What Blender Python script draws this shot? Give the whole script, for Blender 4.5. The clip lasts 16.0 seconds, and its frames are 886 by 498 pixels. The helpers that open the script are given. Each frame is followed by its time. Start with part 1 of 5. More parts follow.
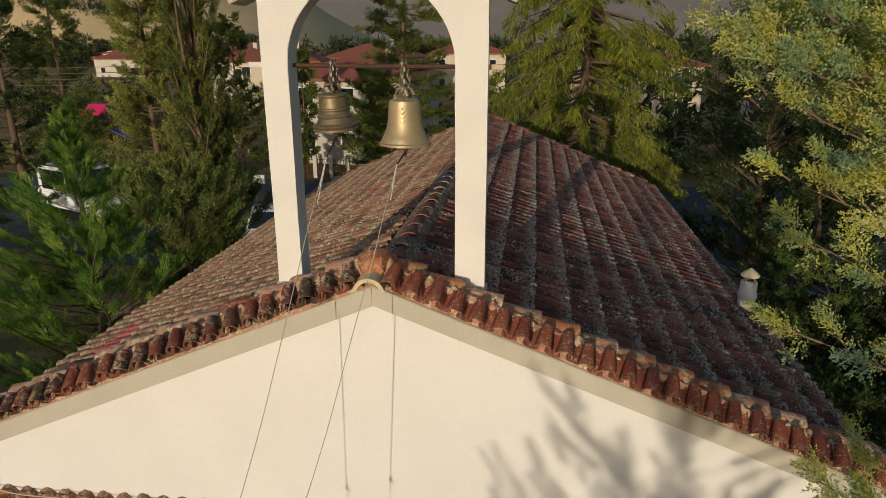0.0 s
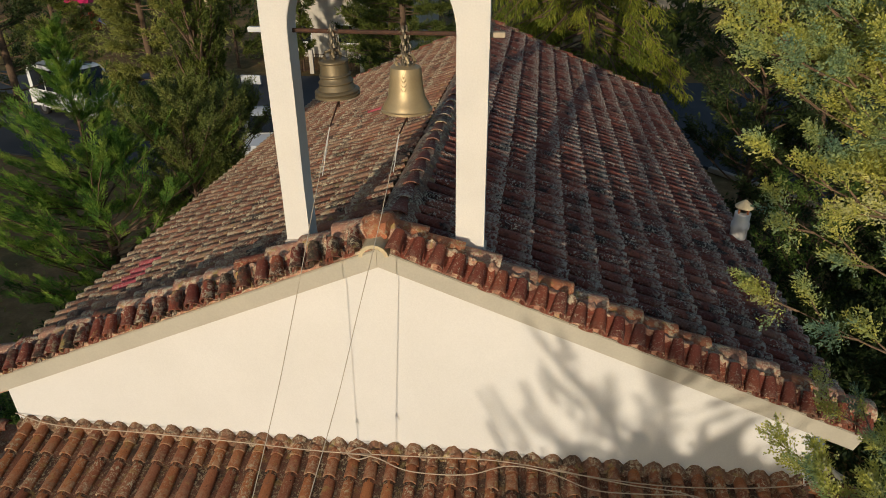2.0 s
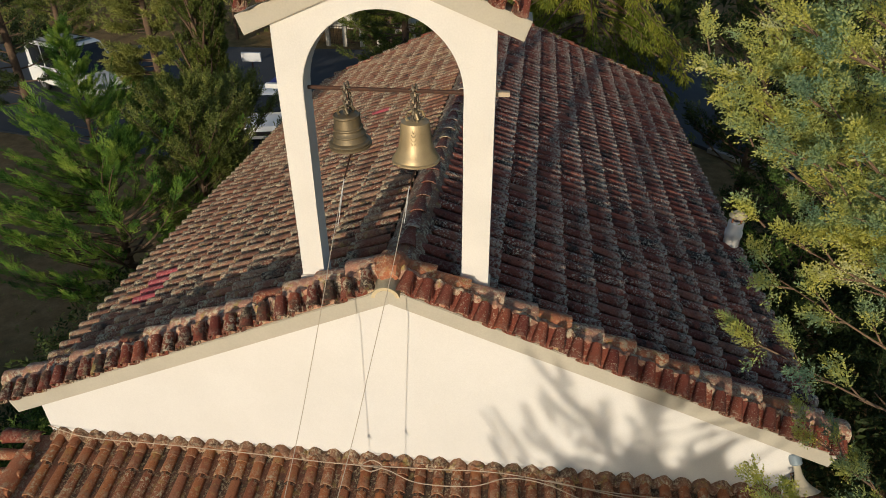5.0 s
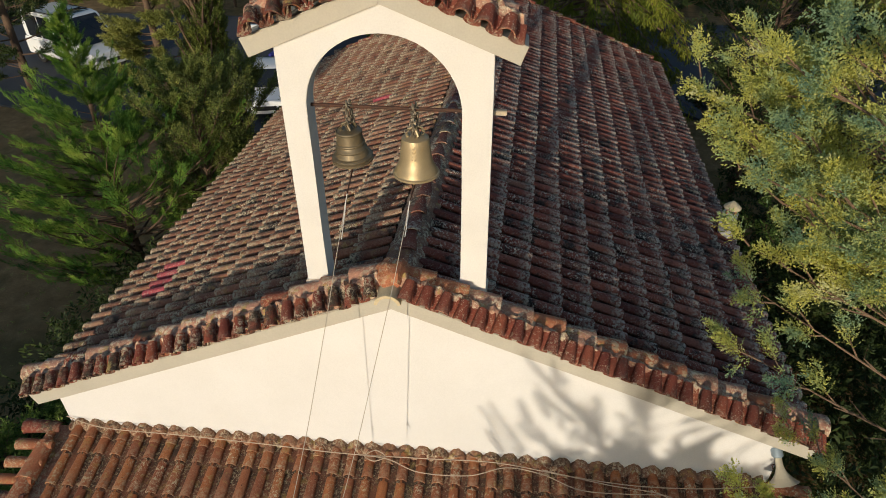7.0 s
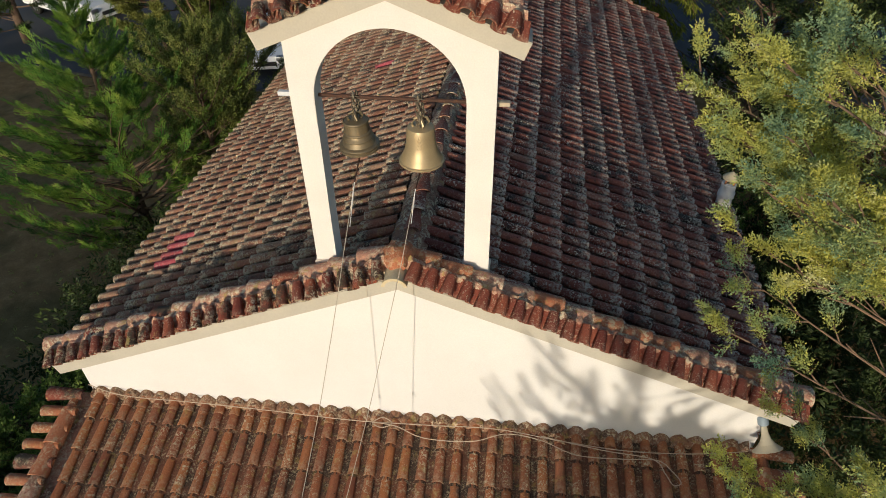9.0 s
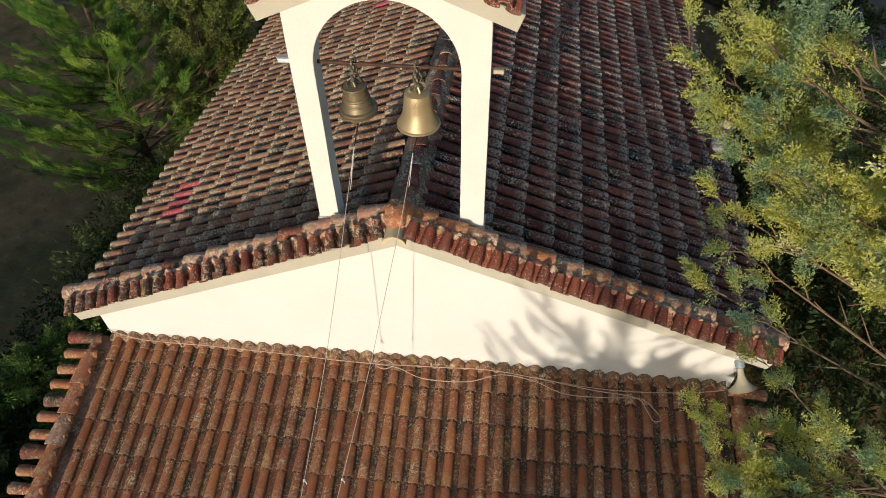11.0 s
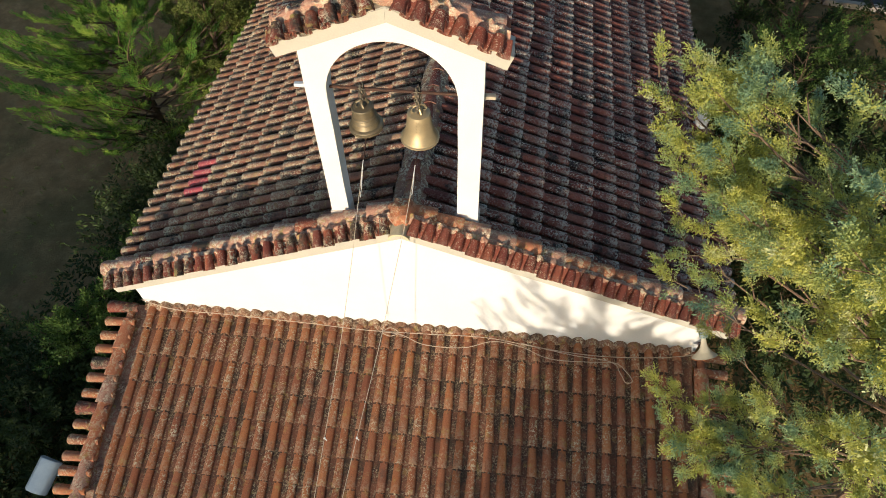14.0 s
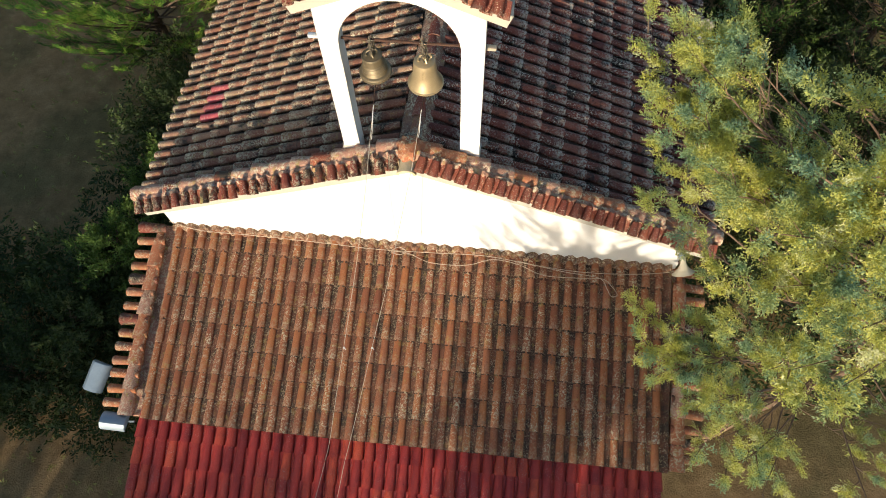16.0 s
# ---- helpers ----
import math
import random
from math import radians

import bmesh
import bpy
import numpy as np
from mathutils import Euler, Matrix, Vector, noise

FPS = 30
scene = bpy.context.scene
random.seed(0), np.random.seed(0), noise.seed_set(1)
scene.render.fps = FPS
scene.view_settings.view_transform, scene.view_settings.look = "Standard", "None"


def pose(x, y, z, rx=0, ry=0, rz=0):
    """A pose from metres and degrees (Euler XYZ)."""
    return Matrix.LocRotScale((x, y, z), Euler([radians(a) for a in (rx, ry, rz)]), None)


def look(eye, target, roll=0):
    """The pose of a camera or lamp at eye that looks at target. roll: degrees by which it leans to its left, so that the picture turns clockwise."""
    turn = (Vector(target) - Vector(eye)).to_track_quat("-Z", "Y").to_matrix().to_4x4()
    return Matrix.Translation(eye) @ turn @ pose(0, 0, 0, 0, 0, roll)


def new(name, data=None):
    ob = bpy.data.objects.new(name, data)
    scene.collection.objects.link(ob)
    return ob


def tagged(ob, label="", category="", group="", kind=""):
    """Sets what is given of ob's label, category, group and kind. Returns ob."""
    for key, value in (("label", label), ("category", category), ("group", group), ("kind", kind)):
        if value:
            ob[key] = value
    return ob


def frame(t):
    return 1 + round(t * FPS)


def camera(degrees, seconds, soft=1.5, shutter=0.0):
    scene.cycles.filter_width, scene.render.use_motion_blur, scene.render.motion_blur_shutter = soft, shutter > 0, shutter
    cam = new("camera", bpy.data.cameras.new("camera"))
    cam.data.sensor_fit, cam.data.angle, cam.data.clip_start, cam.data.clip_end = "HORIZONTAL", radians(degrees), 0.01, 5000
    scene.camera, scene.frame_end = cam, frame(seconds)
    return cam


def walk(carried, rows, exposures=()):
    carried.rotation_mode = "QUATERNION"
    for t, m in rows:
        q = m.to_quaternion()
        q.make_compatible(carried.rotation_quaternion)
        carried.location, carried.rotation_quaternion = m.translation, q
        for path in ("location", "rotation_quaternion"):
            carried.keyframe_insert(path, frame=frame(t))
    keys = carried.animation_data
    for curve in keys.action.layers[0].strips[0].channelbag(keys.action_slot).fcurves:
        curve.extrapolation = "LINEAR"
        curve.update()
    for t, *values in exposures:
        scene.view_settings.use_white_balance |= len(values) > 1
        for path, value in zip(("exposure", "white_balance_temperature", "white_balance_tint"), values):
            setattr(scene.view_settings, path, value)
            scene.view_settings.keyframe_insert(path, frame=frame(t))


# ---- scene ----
cam = camera(70.0, 16.0, soft=0.9)
PATH = [
    (0, (1.036, -4.899, 7.428), (0.842, -3.009, 6.801), -0.0),
    (0.5, (1.017, -4.886, 7.594), (0.825, -3.025, 6.887), -0.0),
    (1, (1.018, -4.879, 7.751), (0.829, -3.051, 6.962), -0.1),
    (1.5, (1.018, -4.878, 7.914), (0.833, -3.087, 7.044), -0.1),
    (2, (1.024, -4.861, 8.074), (0.843, -3.11, 7.126), -0.1),
    (2.5, (1.036, -4.838, 8.225), (0.858, -3.129, 7.201), -0.1),
    (3, (1.02, -4.822, 8.345), (0.844, -3.127, 7.297), -0.1),
    (3.5, (0.993, -4.825, 8.426), (0.818, -3.13, 7.379), -0.1),
    (4, (0.98, -4.838, 8.546), (0.804, -3.143, 7.499), -0.1),
    (4.5, (0.953, -4.838, 8.694), (0.779, -3.143, 7.646), -0.1),
    (7, (0.969, -4.804, 9.301), (0.798, -3.175, 8.154), -0.2),
    (7.5, (0.968, -4.778, 9.388), (0.798, -3.181, 8.195), -0.3),
    (8, (0.953, -4.773, 9.466), (0.785, -3.198, 8.246), -0.3),
    (8.5, (0.937, -4.775, 9.555), (0.77, -3.211, 8.321), -0.3),
    (9, (0.934, -4.779, 9.694), (0.77, -3.248, 8.417), -0.3),
    (9.5, (0.939, -4.784, 9.794), (0.777, -3.289, 8.475), -0.4),
    (10, (0.954, -4.777, 9.91), (0.794, -3.326, 8.543), -0.5),
    (12.5, (1.01, -4.786, 10.615), (0.867, -3.488, 9.1), -0.6),
    (13, (1.013, -4.8, 10.845), (0.872, -3.514, 9.32), -0.5),
    (13.5, (1.008, -4.773, 11.098), (0.87, -3.529, 9.538), -0.6),
    (14, (1.001, -4.749, 11.309), (0.866, -3.567, 9.702), -0.8),
    (14.5, (0.997, -4.746, 11.522), (0.87, -3.635, 9.864), -0.9),
    (15, (1.007, -4.735, 11.722), (0.885, -3.695, 10.017), -1.0),
    (15.5, (0.99, -4.733, 11.954), (0.874, -3.771, 10.205), -1.2),
    (16, (0.98, -4.729, 12.219), (0.867, -3.842, 10.43), -1.6),
]
EXPOSURE = [(0, 0.05, 6500, 10), (3.5, 0.20, 6350, 10), (7, 0.33, 6200, 10), (10, 0.48, 6150, 10), (12.5, 0.68, 6150, 10), (14, 0.92, 6200, 10), (16, 1.18, 6250, 10)]
walk(cam, [(t, look(eye, target, roll)) for t, eye, target, roll in PATH], EXPOSURE)

# ---------- light ----------
SUN_AZ, SUN_EL = 12.2, 8.5          # degrees the light travels to the right of straight ahead, height
world = bpy.data.worlds.new("sky")
scene.world = world
world.use_nodes = True
wn = world.node_tree.nodes
wn.clear()
w_out = wn.new("ShaderNodeOutputWorld")
w_bg = wn.new("ShaderNodeBackground")
w_sky = wn.new("ShaderNodeTexSky")
w_sky.sky_type = "NISHITA"
w_sky.sun_disc = False
w_sky.ozone_density = 1.3
w_sky.sun_elevation = radians(SUN_EL)
w_sky.sun_rotation = radians(180 + SUN_AZ)
w_bg.inputs["Strength"].default_value = 0.115
world.node_tree.links.new(w_sky.outputs[0], w_bg.inputs["Color"])
world.node_tree.links.new(w_bg.outputs[0], w_out.inputs["Surface"])
sun_data = bpy.data.lights.new("sun", "SUN")
sun_data.energy = 2.85
sun_data.angle = radians(0.53)
sun_data.color = (1.0, 0.84, 0.62)
sun = new("sun", sun_data)
sa, se = radians(SUN_AZ), radians(SUN_EL)
TRAVEL = Vector((math.sin(sa) * math.cos(se), math.cos(sa) * math.cos(se), -math.sin(se)))
sun.matrix_world = Matrix.Translation((-20, -60, 30)) @ TRAVEL.to_track_quat("-Z", "Y").to_matrix().to_4x4()


# ---------- materials ----------
def shader(name, rough=0.8, metal=0.0, spec=0.3):
    m = bpy.data.materials.new(name)
    m.use_nodes = True
    b = m.node_tree.nodes["Principled BSDF"]
    b.inputs["Roughness"].default_value = rough
    b.inputs["Metallic"].default_value = metal
    b.inputs["Specular IOR Level"].default_value = spec
    return m, m.node_tree, b


def noise_of(nt, scale, detail=4, rough=0.6, where=None):
    n = nt.nodes.new("ShaderNodeTexNoise")
    n.inputs["Scale"].default_value = scale
    n.inputs["Detail"].default_value = detail
    n.inputs["Roughness"].default_value = rough
    if where is None:
        where = nt.nodes.new("ShaderNodeNewGeometry").outputs["Position"]
    nt.links.new(where, n.inputs["Vector"])
    return n.outputs["Fac"]


def ramp(nt, fac, stops):
    r = nt.nodes.new("ShaderNodeValToRGB")
    while len(r.color_ramp.elements) < len(stops):
        r.color_ramp.elements.new(0.5)
    for e, (p, c) in zip(r.color_ramp.elements, stops):
        e.position = p
        e.color = (*c, 1) if len(c) == 3 else c
    nt.links.new(fac, r.inputs["Fac"])
    return r.outputs["Color"]


def grey(v):
    return (v, v, v)


def blend(nt, fac, a, b, how="MIX"):
    x = nt.nodes.new("ShaderNodeMix")
    x.data_type = "RGBA"
    x.blend_type = how
    for sock, v in ((x.inputs["Factor"], fac), (x.inputs["A"], a), (x.inputs["B"], b)):
        if isinstance(v, (int, float)):
            sock.default_value = v
        elif isinstance(v, tuple):
            sock.default_value = (*v, 1)
        else:
            nt.links.new(v, sock)
    return x.outputs["Result"]


def bump(nt, b, height, strength=0.4, dist=0.01):
    n = nt.nodes.new("ShaderNodeBump")
    n.inputs["Strength"].default_value = strength
    n.inputs["Distance"].default_value = dist
    nt.links.new(height, n.inputs["Height"])
    nt.links.new(n.outputs["Normal"], b.inputs["Normal"])


def chance(nt, joined):
    if joined:
        return nt.nodes.new("ShaderNodeNewGeometry").outputs["Random Per Island"]
    return nt.nodes.new("ShaderNodeObjectInfo").outputs["Random"]


def clay(name, tones, lichen, stain, joined, lichen_cut=(0.58, 0.64), stain_cut=(0.45, 0.62), rough=0.85, yellow=0.0, spot=30, uneven=0.75, lip=0.0):
    """Fired clay tile: tone by piece, black weathering, crusts of lichen that differ from piece to piece and gather at its lower lip."""
    tones = tones * 2 if len(tones) == 1 else tones
    m, nt, b = shader(name, rough)
    luck = chance(nt, joined)
    base = ramp(nt, luck, [(i / max(1, len(tones) - 1), c) for i, c in enumerate(tones)])
    other = nt.nodes.new("ShaderNodeMath")
    other.operation = "MULTIPLY"
    other.inputs[1].default_value = 17.31
    nt.links.new(luck, other.inputs[0])
    share = nt.nodes.new("ShaderNodeMath")
    share.operation = "FRACT"
    nt.links.new(other.outputs[0], share.inputs[0])
    amount = ramp(nt, share.outputs[0], [(0.15, grey(1 - uneven)), (0.75, grey(1))])
    grain = noise_of(nt, 75, 3)
    col = blend(nt, 0.5, base, ramp(nt, grain, [(0.3, grey(0.5)), (0.7, grey(1.15))]), "MULTIPLY")
    dark = ramp(nt, noise_of(nt, 3.1, 7, 0.72), [(stain_cut[0], grey(0)), (stain_cut[1], grey(1))])
    col = blend(nt, dark, col, stain)
    if yellow:
        ym = ramp(nt, noise_of(nt, 7.5, 5, 0.7), [(0.57, grey(0)), (0.64, grey(yellow))])
        col = blend(nt, ym, col, (0.36, 0.28, 0.08))
    spots = noise_of(nt, spot, 5, 0.72)
    mask = ramp(nt, spots, [(lichen_cut[0], grey(0)), (lichen_cut[1], grey(1))])
    patch = ramp(nt, noise_of(nt, 5.0, 4, 0.65), [(0.40, grey(0.05)), (0.58, grey(1))])
    crust = blend(nt, 1.0, blend(nt, 1.0, mask, patch, "MULTIPLY"), amount, "MULTIPLY")
    hue = ramp(nt, noise_of(nt, 13, 3), [(0.4, tuple(v * 0.72 for v in lichen)), (0.62, lichen)])
    col = blend(nt, crust, col, hue)
    specks = ramp(nt, noise_of(nt, 62, 2, 0.5), [(0.61, grey(0)), (0.67, grey(0.8))])
    some = ramp(nt, noise_of(nt, 2.3, 4, 0.6), [(0.46, grey(0.05)), (0.62, grey(1))])
    col = blend(nt, blend(nt, 1.0, blend(nt, 1.0, specks, some, "MULTIPLY"), amount, "MULTIPLY"), col, tuple(min(0.8, v * 1.15) for v in lichen))
    if lip:
        edge = nt.nodes.new("ShaderNodeAttribute")
        edge.attribute_name = "along"
        rim = ramp(nt, edge.outputs["Fac"], [(0.62, grey(0)), (0.98, grey(lip))])
        worn = ramp(nt, noise_of(nt, 26, 4, 0.65), [(0.44, grey(0)), (0.56, grey(1))])
        col = blend(nt, blend(nt, 1.0, rim, worn, "MULTIPLY"), col, tuple(v * 0.9 for v in lichen))
    pits = ramp(nt, noise_of(nt, 34, 3, 0.6), [(0.27, grey(0.22)), (0.33, grey(1))])
    col = blend(nt, 1.0, col, pits, "MULTIPLY")
    nt.links.new(col, b.inputs["Base Color"])
    bump(nt, b, spots, 0.9, 0.014)
    return m


def plain(name, c1, c2, scale=3.0, rough=0.85, fine=40, relief=0.25, spec=0.3, metal=0.0):
    m, nt, b = shader(name, rough, metal, spec)
    a = ramp(nt, noise_of(nt, scale, 6, 0.62), [(0.3, c1), (0.7, c2)])
    f = noise_of(nt, fine, 4)
    col = blend(nt, 0.35, a, ramp(nt, f, [(0.25, grey(0.7)), (0.75, grey(1.0))]), "MULTIPLY")
    nt.links.new(col, b.inputs["Base Color"])
    bump(nt, b, f, relief, 0.01)
    return m


def foliage(name, tones, thin=0.25, scale=1.6, rough=0.6, leafy=0.42, clumps=1.5):
    m, nt, b = shader(name, rough, 0, 0.25)
    geo = nt.nodes.new("ShaderNodeNewGeometry")
    mix = nt.nodes.new("ShaderNodeMath")
    mix.operation = "MULTIPLY_ADD"
    mix.inputs[1].default_value = leafy
    nt.links.new(geo.outputs["Random Per Island"], mix.inputs[0])
    nz = nt.nodes.new("ShaderNodeMath")
    nz.operation = "MULTIPLY_ADD"
    nz.inputs[1].default_value = clumps
    nz.inputs[2].default_value = 0.5 - clumps / 2 - leafy / 2
    nt.links.new(noise_of(nt, scale, 3, 0.6), nz.inputs[0])
    nt.links.new(nz.outputs[0], mix.inputs[2])
    col = ramp(nt, mix.outputs[0], [(0.08 + 0.84 * i / max(1, len(tones) - 1), c) for i, c in enumerate(tones)])
    nt.links.new(col, b.inputs["Base Color"])
    t = nt.nodes.new("ShaderNodeBsdfTranslucent")
    nt.links.new(col, t.inputs["Color"])
    s = nt.nodes.new("ShaderNodeMixShader")
    s.inputs["Fac"].default_value = thin
    nt.links.new(b.outputs[0], s.inputs[1])
    nt.links.new(t.outputs[0], s.inputs[2])
    nt.links.new(s.outputs[0], nt.nodes["Material Output"].inputs["Surface"])
    return m


MAIN_TONES = [(0.125, 0.040, 0.032), (0.23, 0.066, 0.046), (0.16, 0.056, 0.042), (0.29, 0.09, 0.06), (0.25, 0.12, 0.085)]
LEFT_TONES = [(0.16, 0.075, 0.05), (0.25, 0.098, 0.062), (0.20, 0.10, 0.066), (0.31, 0.13, 0.08), (0.33, 0.20, 0.13)]
PORCH_TONES = [(0.24, 0.082, 0.043), (0.33, 0.116, 0.05), (0.40, 0.15, 0.056), (0.28, 0.10, 0.052), (0.36, 0.128, 0.05), (0.30, 0.117, 0.062)]
VERGE_TONES = [(0.17, 0.042, 0.030), (0.24, 0.060, 0.036), (0.20, 0.058, 0.040), (0.29, 0.080, 0.042)]
MAT = {}
for tag, joined in (("", False), ("_run", True)):
    MAT["main" + tag] = clay("weathered_clay" + tag, MAIN_TONES, (0.62, 0.565, 0.46), (0.035, 0.027, 0.025), joined, (0.535, 0.57), (0.51, 0.61), 0.85, 0.0, 36, 0.85, 0.8)
    MAT["left" + tag] = clay("lichened_clay" + tag, LEFT_TONES, (0.60, 0.52, 0.355), (0.045, 0.034, 0.03), joined, (0.515, 0.56), (0.53, 0.63), 0.85, 0.35, 36, 0.8, 0.85)
    MAT["porch" + tag] = clay("porch_clay" + tag, PORCH_TONES, (0.58, 0.50, 0.34), (0.13, 0.07, 0.048), joined, (0.525, 0.57), (0.56, 0.70), 0.72, 0.4, 30, 0.95, 0.3)
    # porch pans: lichened clay, its tones lowered to hold the gaps' shade
    MAT["pan" + tag] = clay("shaded_lichened_pan_clay" + tag, [(0.13, 0.055, 0.034), (0.19, 0.078, 0.046)], (0.36, 0.30, 0.20), (0.055, 0.036, 0.026), joined, (0.53, 0.58), (0.44, 0.58), 0.9, 0.3, 34, 0.3)
    MAT["verge" + tag] = clay("verge_clay" + tag, VERGE_TONES, (0.60, 0.50, 0.36), (0.10, 0.05, 0.035), joined, (0.56, 0.60), (0.52, 0.68), 0.75, 0.0, 44, 0.6, 0.2)
    MAT["mossy" + tag] = clay("mossy_clay" + tag, VERGE_TONES, (0.58, 0.50, 0.36), (0.06, 0.045, 0.032), joined, (0.49, 0.55), (0.45, 0.58), 0.9, 0.6)
    MAT["new" + tag] = clay("new_red_tile" + tag, [(0.31, 0.032, 0.03), (0.42, 0.045, 0.034), (0.35, 0.038, 0.032), (0.54, 0.085, 0.042)], (0.40, 0.30, 0.26), (0.12, 0.015, 0.018), joined, (0.72, 0.76), (0.5, 0.8), 0.45)
# main-slope pans: shade between the covers put in as near-black clay, some lichen
MAT["gutter"] = clay("gap_shade_pan_clay", [(0.075, 0.045, 0.035), (0.12, 0.058, 0.042)], (0.30, 0.27, 0.20), (0.028, 0.022, 0.018), True, (0.55, 0.60), (0.46, 0.58), 0.95, 0.2, 36, 0.5)
MAT["ridge"] = clay("stained_ridge_mortar", [(0.24, 0.13, 0.09)], (0.52, 0.46, 0.33), (0.075, 0.06, 0.048), False, (0.49, 0.54), (0.50, 0.62), 0.95, 0.5, 24, 0.0)
MAT["mortar"] = clay("pink_mortar", [(0.44, 0.23, 0.16)], (0.66, 0.56, 0.40), (0.20, 0.115, 0.08), False, (0.49, 0.53), (0.50, 0.60), 0.95, 0.7, 24, 0.2)
MAT["crust"] = clay("mossy_crust", [(0.30, 0.15, 0.09)], (0.55, 0.45, 0.31), (0.12, 0.07, 0.045), False, (0.49, 0.55), (0.48, 0.58), 0.95, 0.6, 36, 0.1)
MAT["orange"] = clay("orange_clay", [(0.46, 0.17, 0.085), (0.38, 0.14, 0.07)], (0.60, 0.47, 0.30), (0.17, 0.08, 0.05), False, (0.50, 0.54), (0.55, 0.7), 0.8, 0.5, 22, 0.4)
MAT["redpaint"] = clay("red_painted_clay", [(0.50, 0.085, 0.11), (0.40, 0.085, 0.09)], (0.52, 0.34, 0.28), (0.15, 0.05, 0.045), False, (0.53, 0.58), (0.50, 0.60), 0.75, 0.0, 36, 0.2)
MAT["wall"] = plain("white_limewash", (0.67, 0.665, 0.655), (0.72, 0.715, 0.71), 1.2, 0.9, 90, 0.12)
MAT["tower"] = plain("tower_limewash", (0.65, 0.64, 0.62), (0.71, 0.70, 0.68), 2.2, 0.9, 70, 0.2)
MAT["fascia"] = plain("cream_fascia_paint", (0.43, 0.405, 0.345), (0.49, 0.465, 0.40), 2.0, 0.9, 60, 0.2)
MAT["lime"] = plain("old_lime_plaster", (0.66, 0.57, 0.38), (0.50, 0.42, 0.27), 14, 0.95, 60, 0.5)
MAT["flake"] = plain("flaking_base_plaster", (0.78, 0.73, 0.65), (0.60, 0.47, 0.36), 17, 0.95, 70, 0.6)
MAT["bronze"] = plain("gilded_bronze", (0.44, 0.352, 0.213), (0.365, 0.288, 0.17), 7, 0.48, 80, 0.06, 0.5, 0.5)
MAT["bronze_dark"] = plain("tarnished_bronze", (0.215, 0.172, 0.105), (0.155, 0.125, 0.078), 8, 0.5, 80, 0.08, 0.5, 0.5)
MAT["iron"] = plain("rusty_iron", (0.10, 0.045, 0.028), (0.05, 0.032, 0.026), 30, 0.8, 90, 0.4)
MAT["chain"] = plain("galvanised_chain", (0.30, 0.265, 0.20), (0.19, 0.16, 0.125), 30, 0.55, 90, 0.2, 0.5, 0.7)
MAT["rope"] = plain("pale_rope", (0.50, 0.45, 0.38), (0.38, 0.34, 0.28), 60, 0.9, 200, 0.4)
MAT["rope_white"] = plain("white_cord", (0.75, 0.73, 0.70), (0.62, 0.60, 0.58), 60, 0.9, 200, 0.4)
MAT["wire"] = plain("pale_cable", (0.52, 0.42, 0.32), (0.42, 0.33, 0.25), 30, 0.7, 90, 0.2)
MAT["timber"] = plain("pale_timber", (0.52, 0.44, 0.33), (0.42, 0.34, 0.25), 20, 0.85, 60, 0.4)
MAT["horn"] = plain("cream_enamel", (0.55, 0.50, 0.38), (0.48, 0.43, 0.33), 5, 0.5, 60, 0.05, 0.5)
MAT["zinc"] = plain("pale_zinc", (0.27, 0.34, 0.40), (0.22, 0.28, 0.34), 6, 0.5, 60, 0.05, 0.5, 0.2)
MAT["bark"] = plain("grey_brown_bark", (0.16, 0.105, 0.07), (0.09, 0.062, 0.045), 12, 0.95, 60, 0.8)
MAT["bark_red"] = plain("reddish_bark", (0.22, 0.15, 0.10), (0.15, 0.10, 0.07), 14, 0.95, 60, 0.8)
MAT["juniper"] = foliage("blue_green_scale_foliage", [(0.16, 0.27, 0.19), (0.29, 0.41, 0.23), (0.45, 0.49, 0.16), (0.57, 0.56, 0.13), (0.72, 0.74, 0.45)], 0.45, 2.6, 0.6, 0.12, 2.2)
MAT["leyland"] = foliage("fresh_green_scale_foliage", [(0.032, 0.085, 0.02), (0.08, 0.18, 0.03), (0.19, 0.31, 0.048), (0.34, 0.44, 0.078)], 0.42, 2.0, 0.6, 0.2, 2.3)
MAT["cypress"] = foliage("dark_cypress_foliage", [(0.05, 0.075, 0.02), (0.11, 0.14, 0.028), (0.20, 0.22, 0.04)], 0.3, 1.0)
MAT["golden"] = foliage("golden_green_foliage", [(0.13, 0.155, 0.045), (0.25, 0.27, 0.065), (0.40, 0.39, 0.11)], 0.30, 1.2)
MAT["thuja"] = foliage("hanging_green_foliage", [(0.085, 0.12, 0.015), (0.17, 0.205, 0.022), (0.32, 0.31, 0.04)], 0.32, 0.7)
MAT["laurel"] = foliage("olive_green_leaf", [(0.06, 0.09, 0.025), (0.14, 0.175, 0.04), (0.30, 0.32, 0.085)], 0.30, 1.6, 0.45)
# leaf colour lowered so that plants standing in shade come out dark
MAT["shade"] = foliage("shaded_green_leaf", [(0.018, 0.034, 0.012), (0.038, 0.06, 0.017), (0.075, 0.105, 0.025)], 0.2, 1.0)
MAT["bushleaf"] = foliage("bright_shrub_leaf", [(0.05, 0.10, 0.025), (0.10, 0.17, 0.035), (0.18, 0.25, 0.05)], 0.32, 1.1)
MAT["asphalt"] = plain("worn_asphalt", (0.055, 0.06, 0.072), (0.075, 0.08, 0.09), 0.6, 0.85, 30, 0.2)
MAT["concrete"] = plain("pale_concrete", (0.32, 0.30, 0.27), (0.42, 0.39, 0.35), 1.5, 0.9, 30, 0.3)
MAT["roofred"] = plain("village_roof_tile", (0.30, 0.10, 0.065), (0.22, 0.075, 0.05), 0.8, 0.9, 3, 0.3)
